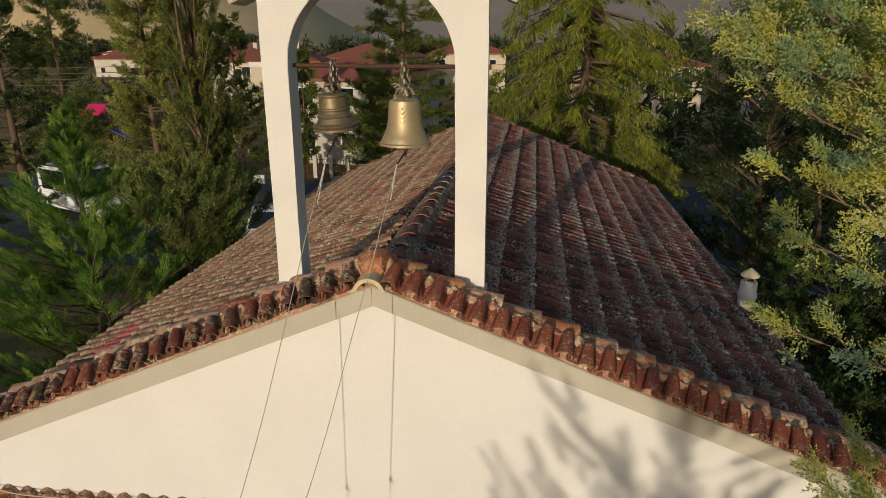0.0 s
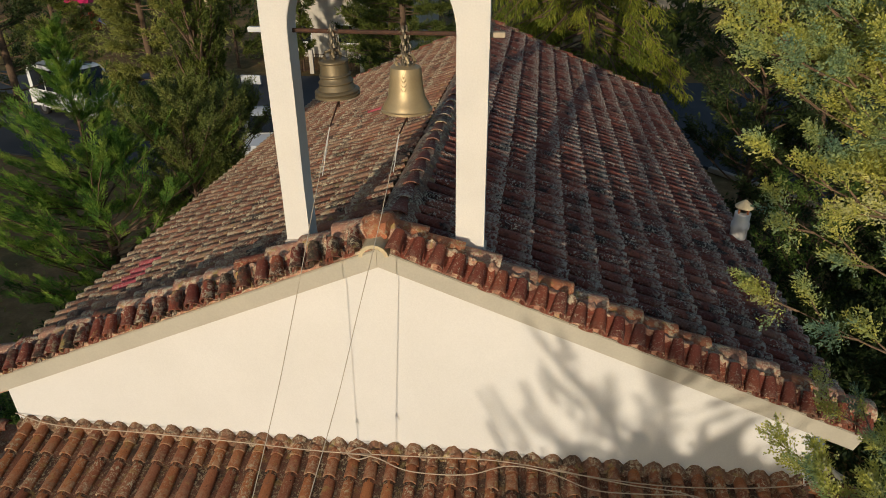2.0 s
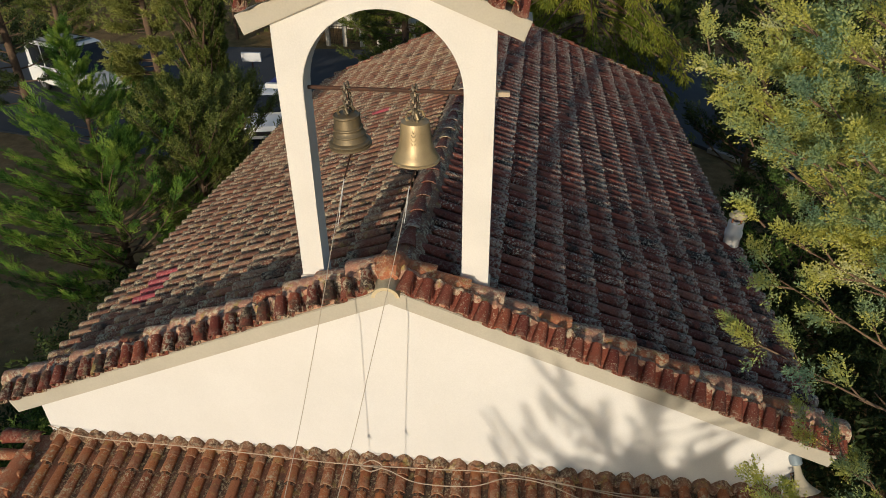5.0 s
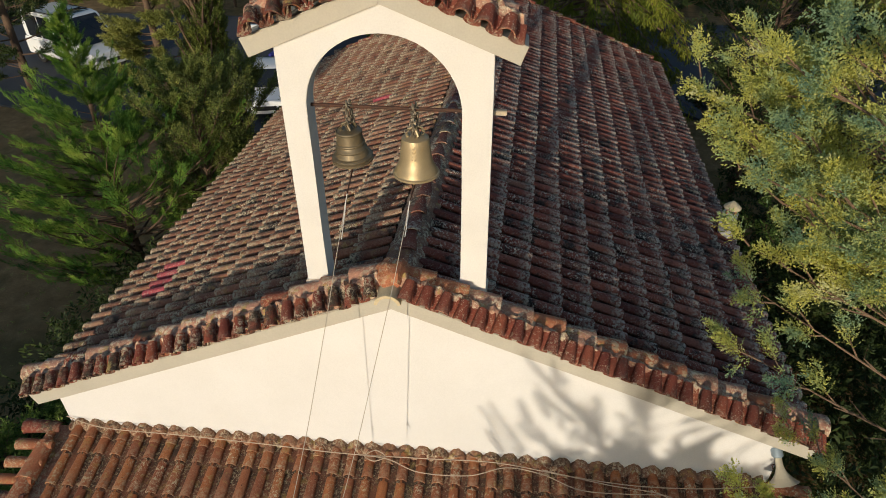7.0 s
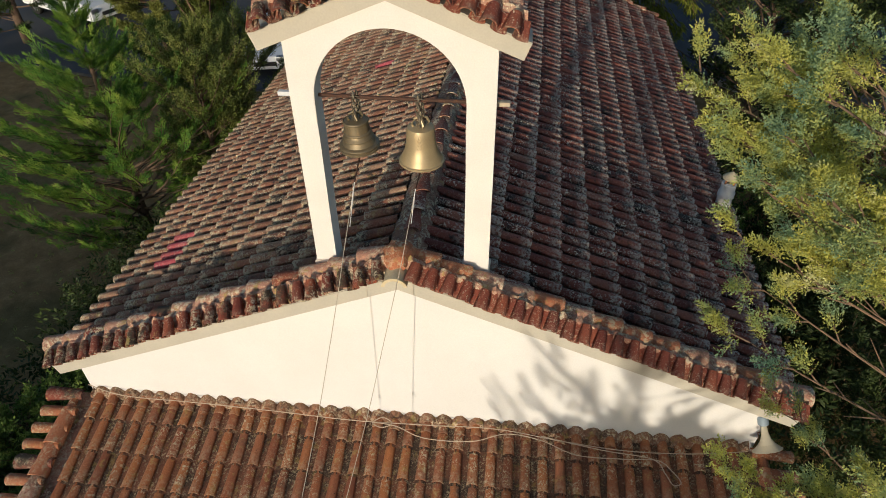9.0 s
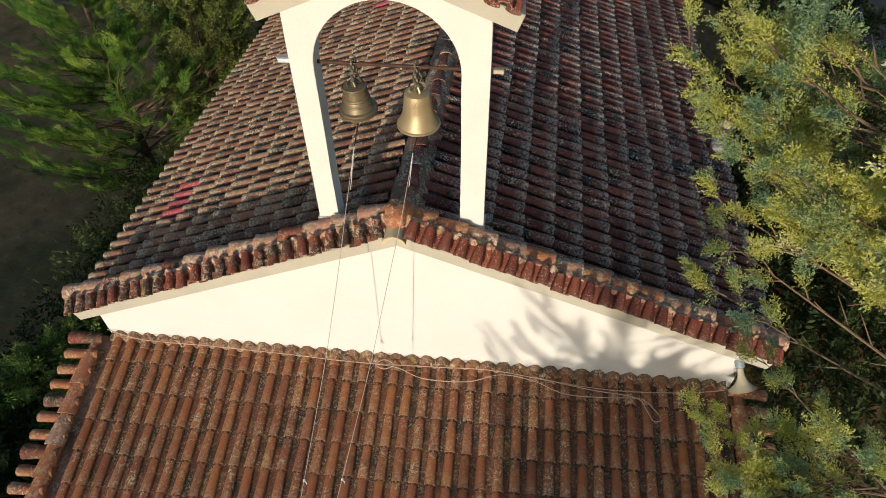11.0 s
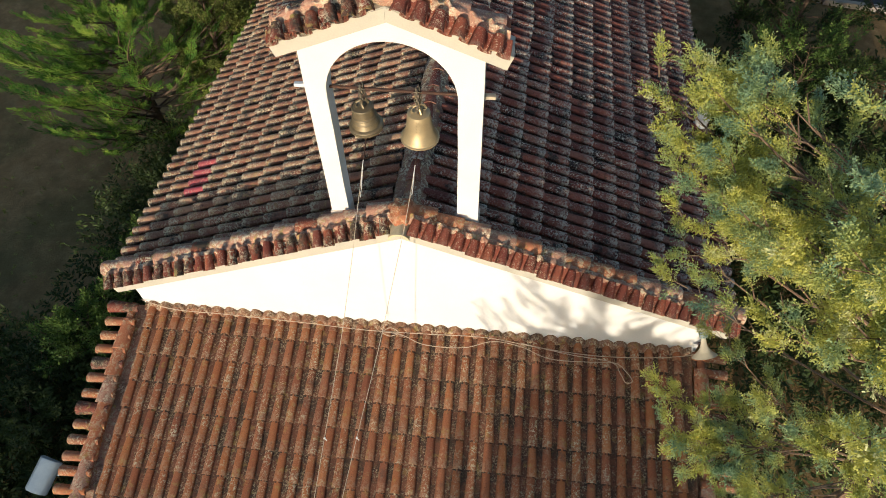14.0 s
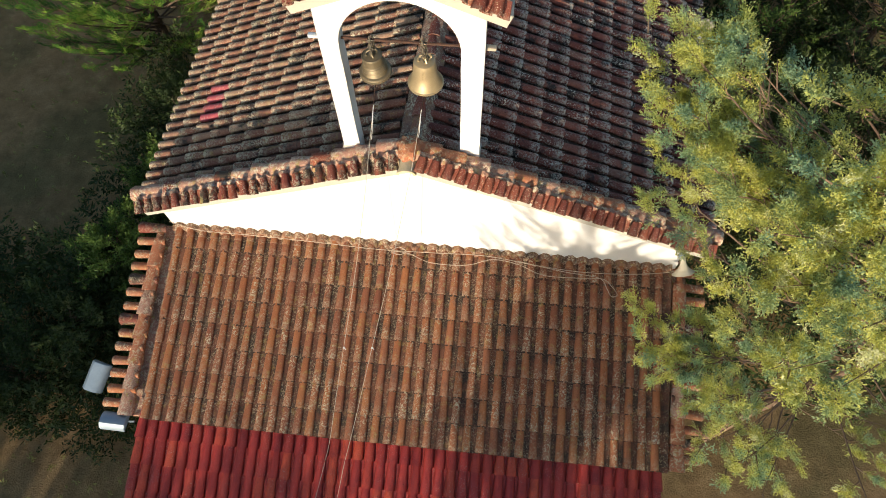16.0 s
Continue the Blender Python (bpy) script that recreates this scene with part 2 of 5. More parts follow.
MAT["house"] = plain("village_plaster", (0.46, 0.43, 0.38), (0.55, 0.52, 0.46), 0.7, 0.9, 6, 0.1)
MAT["house_tan"] = plain("tan_plaster", (0.52, 0.44, 0.34), (0.58, 0.50, 0.40), 0.7, 0.9, 6, 0.1)
MAT["glass"], _nt, _b = shader("dark_glass", 0.08, 0.0, 0.6)
_b.inputs["Base Color"].default_value = (0.015, 0.018, 0.022, 1)
MAT["carwhite"], _nt, _b = shader("white_car_paint", 0.25, 0.0, 0.5)
_b.inputs["Base Color"].default_value = (0.74, 0.76, 0.78, 1)
MAT["tyre"] = plain("black_rubber", (0.02, 0.02, 0.02), (0.03, 0.03, 0.03), 20, 0.85)
MAT["rim"] = plain("alloy_grey", (0.35, 0.36, 0.38), (0.28, 0.29, 0.31), 20, 0.35, 50, 0.05, 0.5, 0.8)
MAT["blue"] = plain("blue_plastic", (0.03, 0.03, 0.25), (0.04, 0.045, 0.32), 5, 0.5)
MAT["pink"] = plain("magenta_plastic", (0.55, 0.02, 0.12), (0.45, 0.02, 0.10), 3, 0.5)
MAT["orangeplay"] = plain("orange_plastic", (0.45, 0.10, 0.03), (0.38, 0.08, 0.03), 3, 0.5)
MAT["signwhite"] = plain("white_sheet_metal", (0.62, 0.65, 0.68), (0.55, 0.58, 0.62), 4, 0.5)
MAT["mountain"] = plain("bare_rock_slope", (0.115, 0.115, 0.12), (0.18, 0.17, 0.165), 0.004, 0.95, 0.03, 0.0)
MAT["hill"] = plain("dry_grass_slope", (0.60, 0.46, 0.26), (0.45, 0.36, 0.20), 0.02, 0.95, 0.12, 0.0)
MAT["farwood"] = foliage("far_wood_leaf", [(0.018, 0.03, 0.014), (0.035, 0.05, 0.02), (0.06, 0.07, 0.025)], 0.1, 0.02)


def ground_material():
    m, nt, b = shader("dry_earth_and_grass", 0.95, 0, 0.1)
    big = noise_of(nt, 0.35, 6, 0.62)
    mid = noise_of(nt, 2.2, 6, 0.7)
    fine = noise_of(nt, 26, 5, 0.7)
    earth = ramp(nt, mid, [(0.3, (0.22, 0.14, 0.065)), (0.55, (0.32, 0.21, 0.10)), (0.75, (0.43, 0.30, 0.15))])
    grass = ramp(nt, mid, [(0.3, (0.06, 0.075, 0.03)), (0.7, (0.12, 0.12, 0.05))])
    col = blend(nt, ramp(nt, big, [(0.47, grey(0)), (0.60, grey(0.55))]), earth, grass)
    col = blend(nt, 0.6, col, ramp(nt, fine, [(0.3, grey(0.5)), (0.7, grey(1))]), "MULTIPLY")
    nt.links.new(col, b.inputs["Base Color"])
    bump(nt, b, fine, 0.7, 0.05)
    return m


MAT["ground"] = ground_material()


# ---------- building blocks ----------
def mesh_of(name, verts, faces, mat, smooth=True):
    me = bpy.data.meshes.new(name)
    me.from_pydata([tuple(map(float, v)) for v in verts] if not isinstance(verts, np.ndarray) else verts.tolist(), [], faces)
    me.materials.append(mat)
    if smooth:
        me.polygons.foreach_set("use_smooth", np.ones(len(me.polygons), dtype=bool))
    me.update()
    return me


def part(name, data, mat=None, parent=None, label="", smooth=True):
    """One mesh object, from a mesh, a bmesh or (verts, faces), under a parent."""
    if isinstance(data, bmesh.types.BMesh):
        me = bpy.data.meshes.new(name)
        bmesh.ops.recalc_face_normals(data, faces=data.faces)
        data.to_mesh(me)
        data.free()
        me.materials.append(mat)
        if smooth:
            me.polygons.foreach_set("use_smooth", np.ones(len(me.polygons), dtype=bool))
            me.set_sharp_from_angle(angle=radians(35))
    elif isinstance(data, tuple):
        me = mesh_of(name, data[0], data[1], mat, smooth)
        if smooth:
            me.set_sharp_from_angle(angle=radians(40))
    else:
        me = data
    ob = new(name, me)
    if parent:
        ob.parent = parent
    return tagged(ob, label=label)


def thing(name, label, category, at=(0, 0, 0), group="", kind=""):
    e = new(name)
    e.location = at
    e.empty_display_size = 0.2
    return tagged(e, label, category, group, kind)


def bm_box(x0, x1, y0, y1, z0, z1, bevel=0.0, seg=2, bm=None):
    bm = bm or bmesh.new()
    g = bmesh.ops.create_cube(bm, size=1.0)
    for v in g["verts"]:
        v.co = Vector((x0 + (v.co.x + 0.5) * (x1 - x0), y0 + (v.co.y + 0.5) * (y1 - y0), z0 + (v.co.z + 0.5) * (z1 - z0)))
    if bevel:
        es = list({e for v in g["verts"] for e in v.link_edges})
        bmesh.ops.bevel(bm, geom=es, offset=bevel, segments=seg, affect="EDGES", profile=0.6)
    return bm


def bm_extrude(poly, y0, y1, bevel=0.0, bm=None):
    """A polygon of (x, z) drawn out from y0 to y1."""
    bm = bm or bmesh.new()
    vs = [bm.verts.new((x, y0, z)) for x, z in poly]
    f = bm.faces.new(vs)
    g = bmesh.ops.extrude_face_region(bm, geom=[f])
    for v in g["geom"]:
        if isinstance(v, bmesh.types.BMVert):
            v.co.y = y1
    if bevel:
        bmesh.ops.bevel(bm, geom=[e for e in bm.edges if e.calc_face_angle(0) > 0.6], offset=bevel, segments=2, affect="EDGES")
    return bm


def lathe(profile, seg=32):
    """Round body about z from (radius, height) pairs."""
    verts, faces = [], []
    for r, z in profile:
        for k in range(seg):
            a = 2 * math.pi * k / seg
            verts.append((r * math.cos(a), r * math.sin(a), z))
    for i in range(len(profile) - 1):
        for k in range(seg):
            k2 = (k + 1) % seg
            faces.append((i * seg + k, i * seg + k2, (i + 1) * seg + k2, (i + 1) * seg + k))
    return verts, faces


def tube(points, radii, seg=6):
    """A tapered tube along points, as verts and faces."""
    pts = [Vector(p) for p in points]
    if isinstance(radii, (int, float)):
        radii = [radii] * len(pts)
    verts, faces = [], []
    for i, p in enumerate(pts):
        d = (pts[min(i + 1, len(pts) - 1)] - pts[max(i - 1, 0)]).normalized()
        u = d.cross(Vector((0, 0, 1)) if abs(d.z) < 0.95 else Vector((1, 0, 0))).normalized()
        w = d.cross(u)
        for k in range(seg):
            a = 2 * math.pi * k / seg
            verts.append(p + (u * math.cos(a) + w * math.sin(a)) * radii[i])
    n = len(pts)
    for i in range(n - 1):
        for k in range(seg):
            k2 = (k + 1) % seg
            faces.append((i * seg + k, (i + 1) * seg + k, (i + 1) * seg + k2, i * seg + k2))
    faces.append(tuple(reversed(range(seg))))
    faces.append(tuple((n - 1) * seg + k for k in range(seg)))
    return verts, faces


def merge(*bits):
    verts, faces = [], []
    for v, f in bits:
        o = len(verts)
        verts.extend(v)
        faces.extend(tuple(i + o for i in q) for q in f)
    return verts, faces


def shifted(data, m):
    return [m @ Vector(v) for v in data[0]], data[1]


def axes(origin, ex, ey, ez):
    return Matrix(((ex[0], ey[0], ez[0], origin[0]), (ex[1], ey[1], ez[1], origin[1]), (ex[2], ey[2], ez[2], origin[2]), (0, 0, 0, 1)))


# ---------- clay barrel tiles ----------
def barrel(length=0.46, r_low=0.085, r_high=0.060, thick=0.015, seg=6, arc=168, wobble=0.0, seed=0):
    """A barrel tile along +x (its wide lower end), hollow side down."""
    rng = random.Random(seed)
    V, F = [], []

    def ring(x, r, squash=1.0):
        o = len(V)
        for k in range(seg + 1):
            a = radians(90 - arc / 2 + arc * k / seg)
            rr = r * (1 + wobble * rng.uniform(-1, 1))
            V.append((x, rr * math.cos(a), rr * math.sin(a) * squash))
        return o
    a0, a1 = ring(0, r_high), ring(length, r_low * 1.02)
    b0, b1 = ring(0, r_high - thick), ring(length, r_low - thick)
    c1, d1 = len(V), len(V) + seg + 1
    V.extend(V[a1:a1 + seg + 1])
    V.extend(V[b1:b1 + seg + 1])
    for k in range(seg):
        F.append((a0 + k, a1 + k, a1 + k + 1, a0 + k + 1))
        F.append((b0 + k, b0 + k + 1, b1 + k + 1, b1 + k))
        F.append((c1 + k, d1 + k, d1 + k + 1, c1 + k + 1))
    F.append((a0, b0, b1, a1))
    F.append((a0 + seg, a1 + seg, b1 + seg, b0 + seg))
    return V, F


def mark_along(me, values):
    """Keeps how far down its tile each point lies, for the lichen at the lower lip."""
    a = me.attributes.new("along", "FLOAT", "POINT")
    a.data.foreach_set("value", np.asarray(values, dtype=np.float32))
    return me


def tile_meshes(name, mat, count=3, **kw):
    out = []
    for i in range(count):
        V, F = barrel(seed=i, wobble=0.02, **kw)
        out.append(mark_along(mesh_of(name, V, F, mat), [v[0] / 0.46 for v in V]))
    return out


def run_mesh(name, poses, mat, parent, label="", **kw):
    """Many tiles in one mesh, for stretches past the count of single pieces."""
    V, F = barrel(**kw)
    V = np.array(V)
    Vh = np.c_[V, np.ones(len(V))]
    verts = np.concatenate([(Vh @ np.array(m).T)[:, :3] for m in poses])
    n = len(V)
    faces = [tuple(i + n * k for i in f) for k in range(len(poses)) for f in F]
    me = mark_along(mesh_of(name, verts, faces, mat), np.tile(V[:, 0] / V[:, 0].max(), len(poses)))
    ob = part(name, me, parent=parent, label=label)
    ob["kind"] = "stuff"
    return ob


def pan_sheet(name, lines, mat, parent, width):
    """The hollow tiles between the covers: for each line of (upper end, lower end, across, up), four stepped troughs."""
    verts, faces = [], []
    for p, q, across, up, n in lines:
        p, q = Vector(p), Vector(q)
        for r in range(n):
            a, b = p.lerp(q, r / n), p.lerp(q, (r + 1.06) / n)
            o = len(verts)
            for e, lift in ((a, 0.0), (b, 0.022)):
                for k in range(5):
                    s = k / 4 * 2 - 1
                    verts.append(e + across * (s * width / 2) + up * (lift + 0.045 * s * s - 0.045))
            for k in range(4):
                faces.append((o + k, o + k + 1, o + 6 + k, o + 5 + k))
    ob = part(name, (verts, faces), mat, parent)
    mark_along(ob.data, [0.0 if k % 10 < 5 else 0.9 for k in range(len(verts))])
    ob["kind"] = "stuff"
    return ob


# ---------- the chapel: walls ----------
GROUND = -0.5
SHEAR = 0.037                       # the nave runs slightly off square to its gable
RIDGE, SL, SR = 5.60, 0.437, 0.408   # height of the ridge's tile tops, falls of the two slopes
NAVE_END = 12.35
FL, FR = 0.425, 0.390               # falls of the gable's two verges
WALL_Y, FASC_Y = -0.25, -0.31


def fall(x):
    return FL if x < 0 else FR


chapel = thing("chapel", "white limewashed chapel with weathered clay tile roofs and a bell gable", "chapel", (0, 0, GROUND))


def of_chapel(ob):
    ob.matrix_parent_inverse = chapel.matrix_basis.inverted()
    return ob


def gable_poly(x0, x1, drop, base):
    return [(x0, base), (x1, base), (x1, 5.50 - drop - FR * x1), (0, 5.50 - drop), (x0, 5.50 - drop + FL * x0)]


of_chapel(part("gable_wall", bm_extrude(gable_poly(-4.0, 4.05, 0.09, GROUND), WALL_Y, WALL_Y + 0.115), MAT["wall"], chapel, "smooth white limewashed gable wall", False))
for x0, x1 in ((-4.0, -3.72), (3.77, 4.05)):
    bm = bm_box(x0, x1, 0.102, NAVE_END - 0.3, GROUND, 3.62)
    for v in bm.verts:
        v.co.x += SHEAR * v.co.y
    of_chapel(part("side_wall", bm, MAT["wall"], chapel, "white limewashed side wall", False))
bm = bm_extrude(gable_poly(-3.7 + 0.45, 3.75 + 0.45, 0.25, GROUND), NAVE_END - 0.6, NAVE_END - 0.3)
of_chapel(part("rear_wall", bm, MAT["wall"], chapel, "", False))

# cream fascia under the verge, one length on each side of the apex
for side in (-1, 1):
    f = FL if side < 0 else FR
    tip = 4.26 if side < 0 else 4.30
    poly = [(0, 5.40), (side * tip, 5.40 - f * tip), (side * (tip + 0.06), 5.40 - f * tip + 0.165), (0, 5.575)]
    of_chapel(part("fascia", bm_extrude(poly, FASC_Y, WALL_Y + 0.12, 0.008), MAT["fascia"], chapel, "cream painted sloping fascia"))

# bed of mortar behind the fascia, under the verge tiles
for side, f in ((-1, FL), (1, FR)):
    poly = [(0, 5.30), (side * 4.28, 5.30 - f * 4.28), (side * 4.30, 5.59 - f * 4.28), (0, 5.59)]
    of_chapel(part("verge_bed", bm_extrude(poly, WALL_Y + 0.122, 0.10), MAT["mortar"], chapel, "", False))

    poly = [(0, 5.572), (side * 4.28, 5.572 - f * 4.28), (side * 4.28, 5.66 - f * 4.28), (0, 5.66)]
    of_chapel(part("verge_fill", bm_extrude(poly, -0.285, WALL_Y + 0.119), MAT["mortar"], chapel, "", False))

# roof decks under the tiles
for side, s in ((-1, SL), (1, SR)):
    e = 4.36
    top = RIDGE - 0.20
    poly = [(0, top), (side * e, top - s * e), (side * e, top - s * e - 0.1), (0, top - 0.12)]
    bm = bm_extrude(poly, 0.02, NAVE_END)
    for v in bm.verts:
        v.co.x += SHEAR * v.co.y
    of_chapel(part("roof_deck", bm, MAT["mortar"], chapel, "", False))

# ---------- the chapel: bell gable ----------
AX, AR, SPRING = -0.02, 0.645, 7.24      # the arch's middle, radius and springing
TOWER_Y0, TOWER_Y1 = 0.0, 0.22
ARC = [(AX + AR * math.cos(a), SPRING + AR * math.sin(a)) for a in [math.pi * k / 28 for k in range(29)]]
bell_gable = thing("bell_gable", "slender white bell gable with a round arch on the chapel roof", "bell gable", (0, 0.11, 5.2))


def of_tower(ob):
    ob.matrix_parent_inverse = bell_gable.matrix_basis.inverted()
    return ob


def rough_up(bm, amount, seed, cuts=0):
    """Slight unevenness of hand plaster."""
    for v in bm.verts:
        n = noise.noise_vector(v.co * 3.1 + Vector((seed, 0, 0)))
        v.co += n * amount
    return bm


CAPF = 0.40                               # fall of the little roof
cap_top = 8.13
FOOT = 5.1


def leg(xa, za, xb, zb, n, seed):
    """A pier's edge from one end to the other, not quite straight."""
    return [(xa + (xb - xa) * k / n + 0.006 * noise.noise(Vector((seed, 1.7 * (za + (zb - za) * k / n), 0.5))), za + (zb - za) * k / n) for k in range(1, n)]


poly = [(0.868, cap_top - CAPF * 0.868), (0, cap_top), (-0.868, cap_top - CAPF * 0.868)]
poly += leg(-0.868, cap_top - CAPF * 0.868, -0.878, FOOT, 12, 1.0) + [(-0.878, FOOT), (-0.672, FOOT)] + leg(-0.672, FOOT, AX - AR, SPRING, 10, 2.0)
poly += list(reversed(ARC)) + leg(AX + AR, SPRING, 0.632, FOOT, 10, 3.0) + [(0.632, FOOT), (0.880, FOOT)] + leg(0.880, FOOT, 0.868, cap_top - CAPF * 0.868, 12, 4.0)
of_tower(part("arched_wall", bm_extrude(poly, TOWER_Y0, TOWER_Y1, 0.004), MAT["tower"], bell_gable, "white plastered wall with a tall round-headed opening"))
for side in (-1, 1):
    tip = 1.065
    poly = [(0, cap_top - 0.02), (side * tip, cap_top - 0.02 - CAPF * tip), (side * (tip + 0.055), cap_top - 0.02 - CAPF * tip + 0.145), (0, cap_top + 0.135)]
    of_tower(part("fascia", bm_extrude(poly, -0.05, 0.27, 0.008), MAT["fascia"], bell_gable, "cream painted fascia of the little roof"))
for x0, x1, z in ((-0.886, -0.664, 5.42), (0.624, 0.890, 5.40)):
    bm = bm_box(x0, x1, -0.03, 0.228, z - 0.2, z + 0.05, 0.02, 3)
    bmesh.ops.subdivide_edges(bm, edges=bm.edges[:], cuts=2, use_grid_fill=True)
    of_tower(part("base_plaster", rough_up(bm, 0.028, x0 * 9), MAT["flake"], bell_gable, "flaking stained plaster at the pier's foot"))

# ---------- bells ----------
rod = part("rod", shifted(tube([(-0.95, 0, 0.004), (0, 0, -0.004), (0.9, 0, -0.006)], 0.017, 8), Matrix.Translation((0, 0.13, 7.24))), MAT["iron"])
bell_rod = tagged(rod, "rusty iron bell rod through both piers", "rod")
bell_rod.name = "bell_rod"
part("rod_end", bm_box(-1.02, -0.872, 0.105, 0.155, 7.225, 7.265, 0.008), MAT["signwhite"], bell_rod, "white square rod end")
part("rod_end", bm_box(0.872, 0.985, 0.10, 0.16, 7.215, 7.255, 0.008), MAT["timber"], bell_rod, "pale wooden rod end")


def chain_links(top, bottom, n, r, wire):
    top, bottom = Vector(top), Vector(bottom)
    out = []
    for i in range(n):
        c = top.lerp(bottom, (i + 0.5) / n)
        d = (bottom - top).normalized()
        h = (bottom - top).length / n * 0.62
        side = d.cross(Vector((0, 1, 0))).normalized() if i % 2 else d.cross(Vector((1, 0, 0))).normalized()
        pts = [c + d * h * math.cos(a) + side * r * math.sin(a) for a in [2 * math.pi * k / 10 for k in range(11)]]
        out.append(tube(pts, wire, 5))
    return merge(*out)


def bell(x, y, lip, radius, height, ringed, metal, label, tilt, pull):
    b = thing("bell", label, "bell", (x, y, lip), "bells in the arch")
    R, H = radius, height
    prof = [(R * 0.93, 0.012), (R, 0), (R * 1.0, 0.018), (R * 0.93, H * 0.09), (R * 0.83, H * 0.20), (R * 0.72, H * 0.34), (R * 0.655, H * 0.52), (R * 0.62, H * 0.74), (R * 0.60, H * 0.88), (R * 0.57, H * 0.95), (R * 0.44, H * 0.99), (0.001, H * 1.0)]
    if ringed:
        out = []
        for i, (r, z) in enumerate(prof):
            out.append((r, z))
            if i in (3, 5, 6, 8):
                out += [(r * 1.06, z + 0.006), (r * 1.075, z + 0.013), (r * 1.05, z + 0.020), (r * 0.98, z + 0.027)]
        prof = out
    else:
        prof = prof[:3] + [(R * 0.955, H * 0.06), (R * 0.935, H * 0.075)] + prof[3:]
    inner = [(R * 0.91, 0.012), (R * 0.80, H * 0.12), (R * 0.62, H * 0.36), (R * 0.53, H * 0.8), (R * 0.40, H * 0.93), (0.001, H * 0.94)]
    m = pose(0, 0, 0, tilt[0], tilt[1], 0)
    part("body", shifted(lathe(prof, 40), m), metal, b)
    part("inside", shifted((lathe(inner, 40)[0], [f[::-1] for f in lathe(inner, 40)[1]]), m), MAT["bronze_dark"], b, "dark hollow of the bell")
    crown = []
    for k in range(4):
        a = math.pi / 2 * k + 0.4
        o = Vector((math.cos(a), math.sin(a), 0))
        pts = [o * R * 0.30 + Vector((0, 0, H * 0.97)), o * R * 0.38 + Vector((0, 0, H * 1.06)), o * R * 0.28 + Vector((0, 0, H * 1.18)), o * R * 0.06 + Vector((0, 0, H * 1.22))]
        crown.append(tube(pts, [0.015, 0.013, 0.013, 0.012], 6))
    part("crown", shifted(merge(*crown), m), metal, b, "cast loops of the bell's crown")
    ctop, hook = 7.235 - lip, H * 1.17
    strands = []
    for k, (dx, dy) in enumerate(((-0.045, 0.0), (0.04, 0.012), (0.0, -0.035), (0.012, 0.03), (-0.02, -0.02))):
        strands.append(chain_links((dx * 0.4, dy, ctop + 0.045), (dx * (0.75 + 0.3 * (k % 2)), dy * 1.4, hook - 0.075 - 0.012 * k), 7, 0.014, 0.0054))
    strands.append(tube([(-0.05, -0.005, ctop), (-0.02, -0.03, ctop + 0.02), (0.02, -0.03, ctop + 0.02), (0.05, 0.0, ctop)], 0.006, 5))
    part("chain", merge(*strands), MAT["chain"], b, "bunched galvanised hanging chain")
    if not ringed:
        relief = []
        for dz, w in ((0.0, 0.012), (0.035, 0.022), (0.07, 0.026), (0.105, 0.02), (0.135, 0.010)):
            zz = H * 0.42 + dz
            rr = R * (0.66 - 0.045 * (dz / 0.135))
            for sg in (-1, 1):
                relief.append(tube([(0, -rr + 0.001, zz - 0.010), (sg * w * 0.6, -math.sqrt(rr * rr - w * w * 0.36) - 0.001, zz + 0.004), (sg * w, -math.sqrt(rr * rr - w * w) + 0.001, zz + 0.022)], [0.003, 0.005, 0.002], 5))
        part("relief", merge(*relief), metal, b, "cast ornament on the bell's front")
    part("clapper", merge(tube([(0, 0, H * 0.9), (0, 0, -0.10)], 0.009, 6), shifted(lathe([(0.002, -0.03), (0.02, -0.02), (0.027, 0.0), (0.02, 0.025), (0.008, 0.045)], 12), Matrix.Translation((0, 0, -0.03))), tube([(0, -0.02, -0.06), *[(pull[0] * q, -0.02 + (pull[1] + 0.02) * q, -0.06 + (pull[2] + 0.06) * q) for q in (0.5, 1.0)]], [0.009, 0.007, 0.006], 6)), MAT["iron"], b, "rusty iron clapper")
    return b


bell(-0.345, 0.13, 6.745, 0.182, 0.292, True, MAT["bronze_dark"], "smaller tarnished bronze bell with raised rings on a chain", (2, -3), (0.005, -0.33, -0.165))
bell(0.216, 0.13, 6.635, 0.207, 0.362, False, MAT["bronze"], "larger golden bronze bell with a cast ornament", (0, 0), (-0.016, -0.31, -0.105))


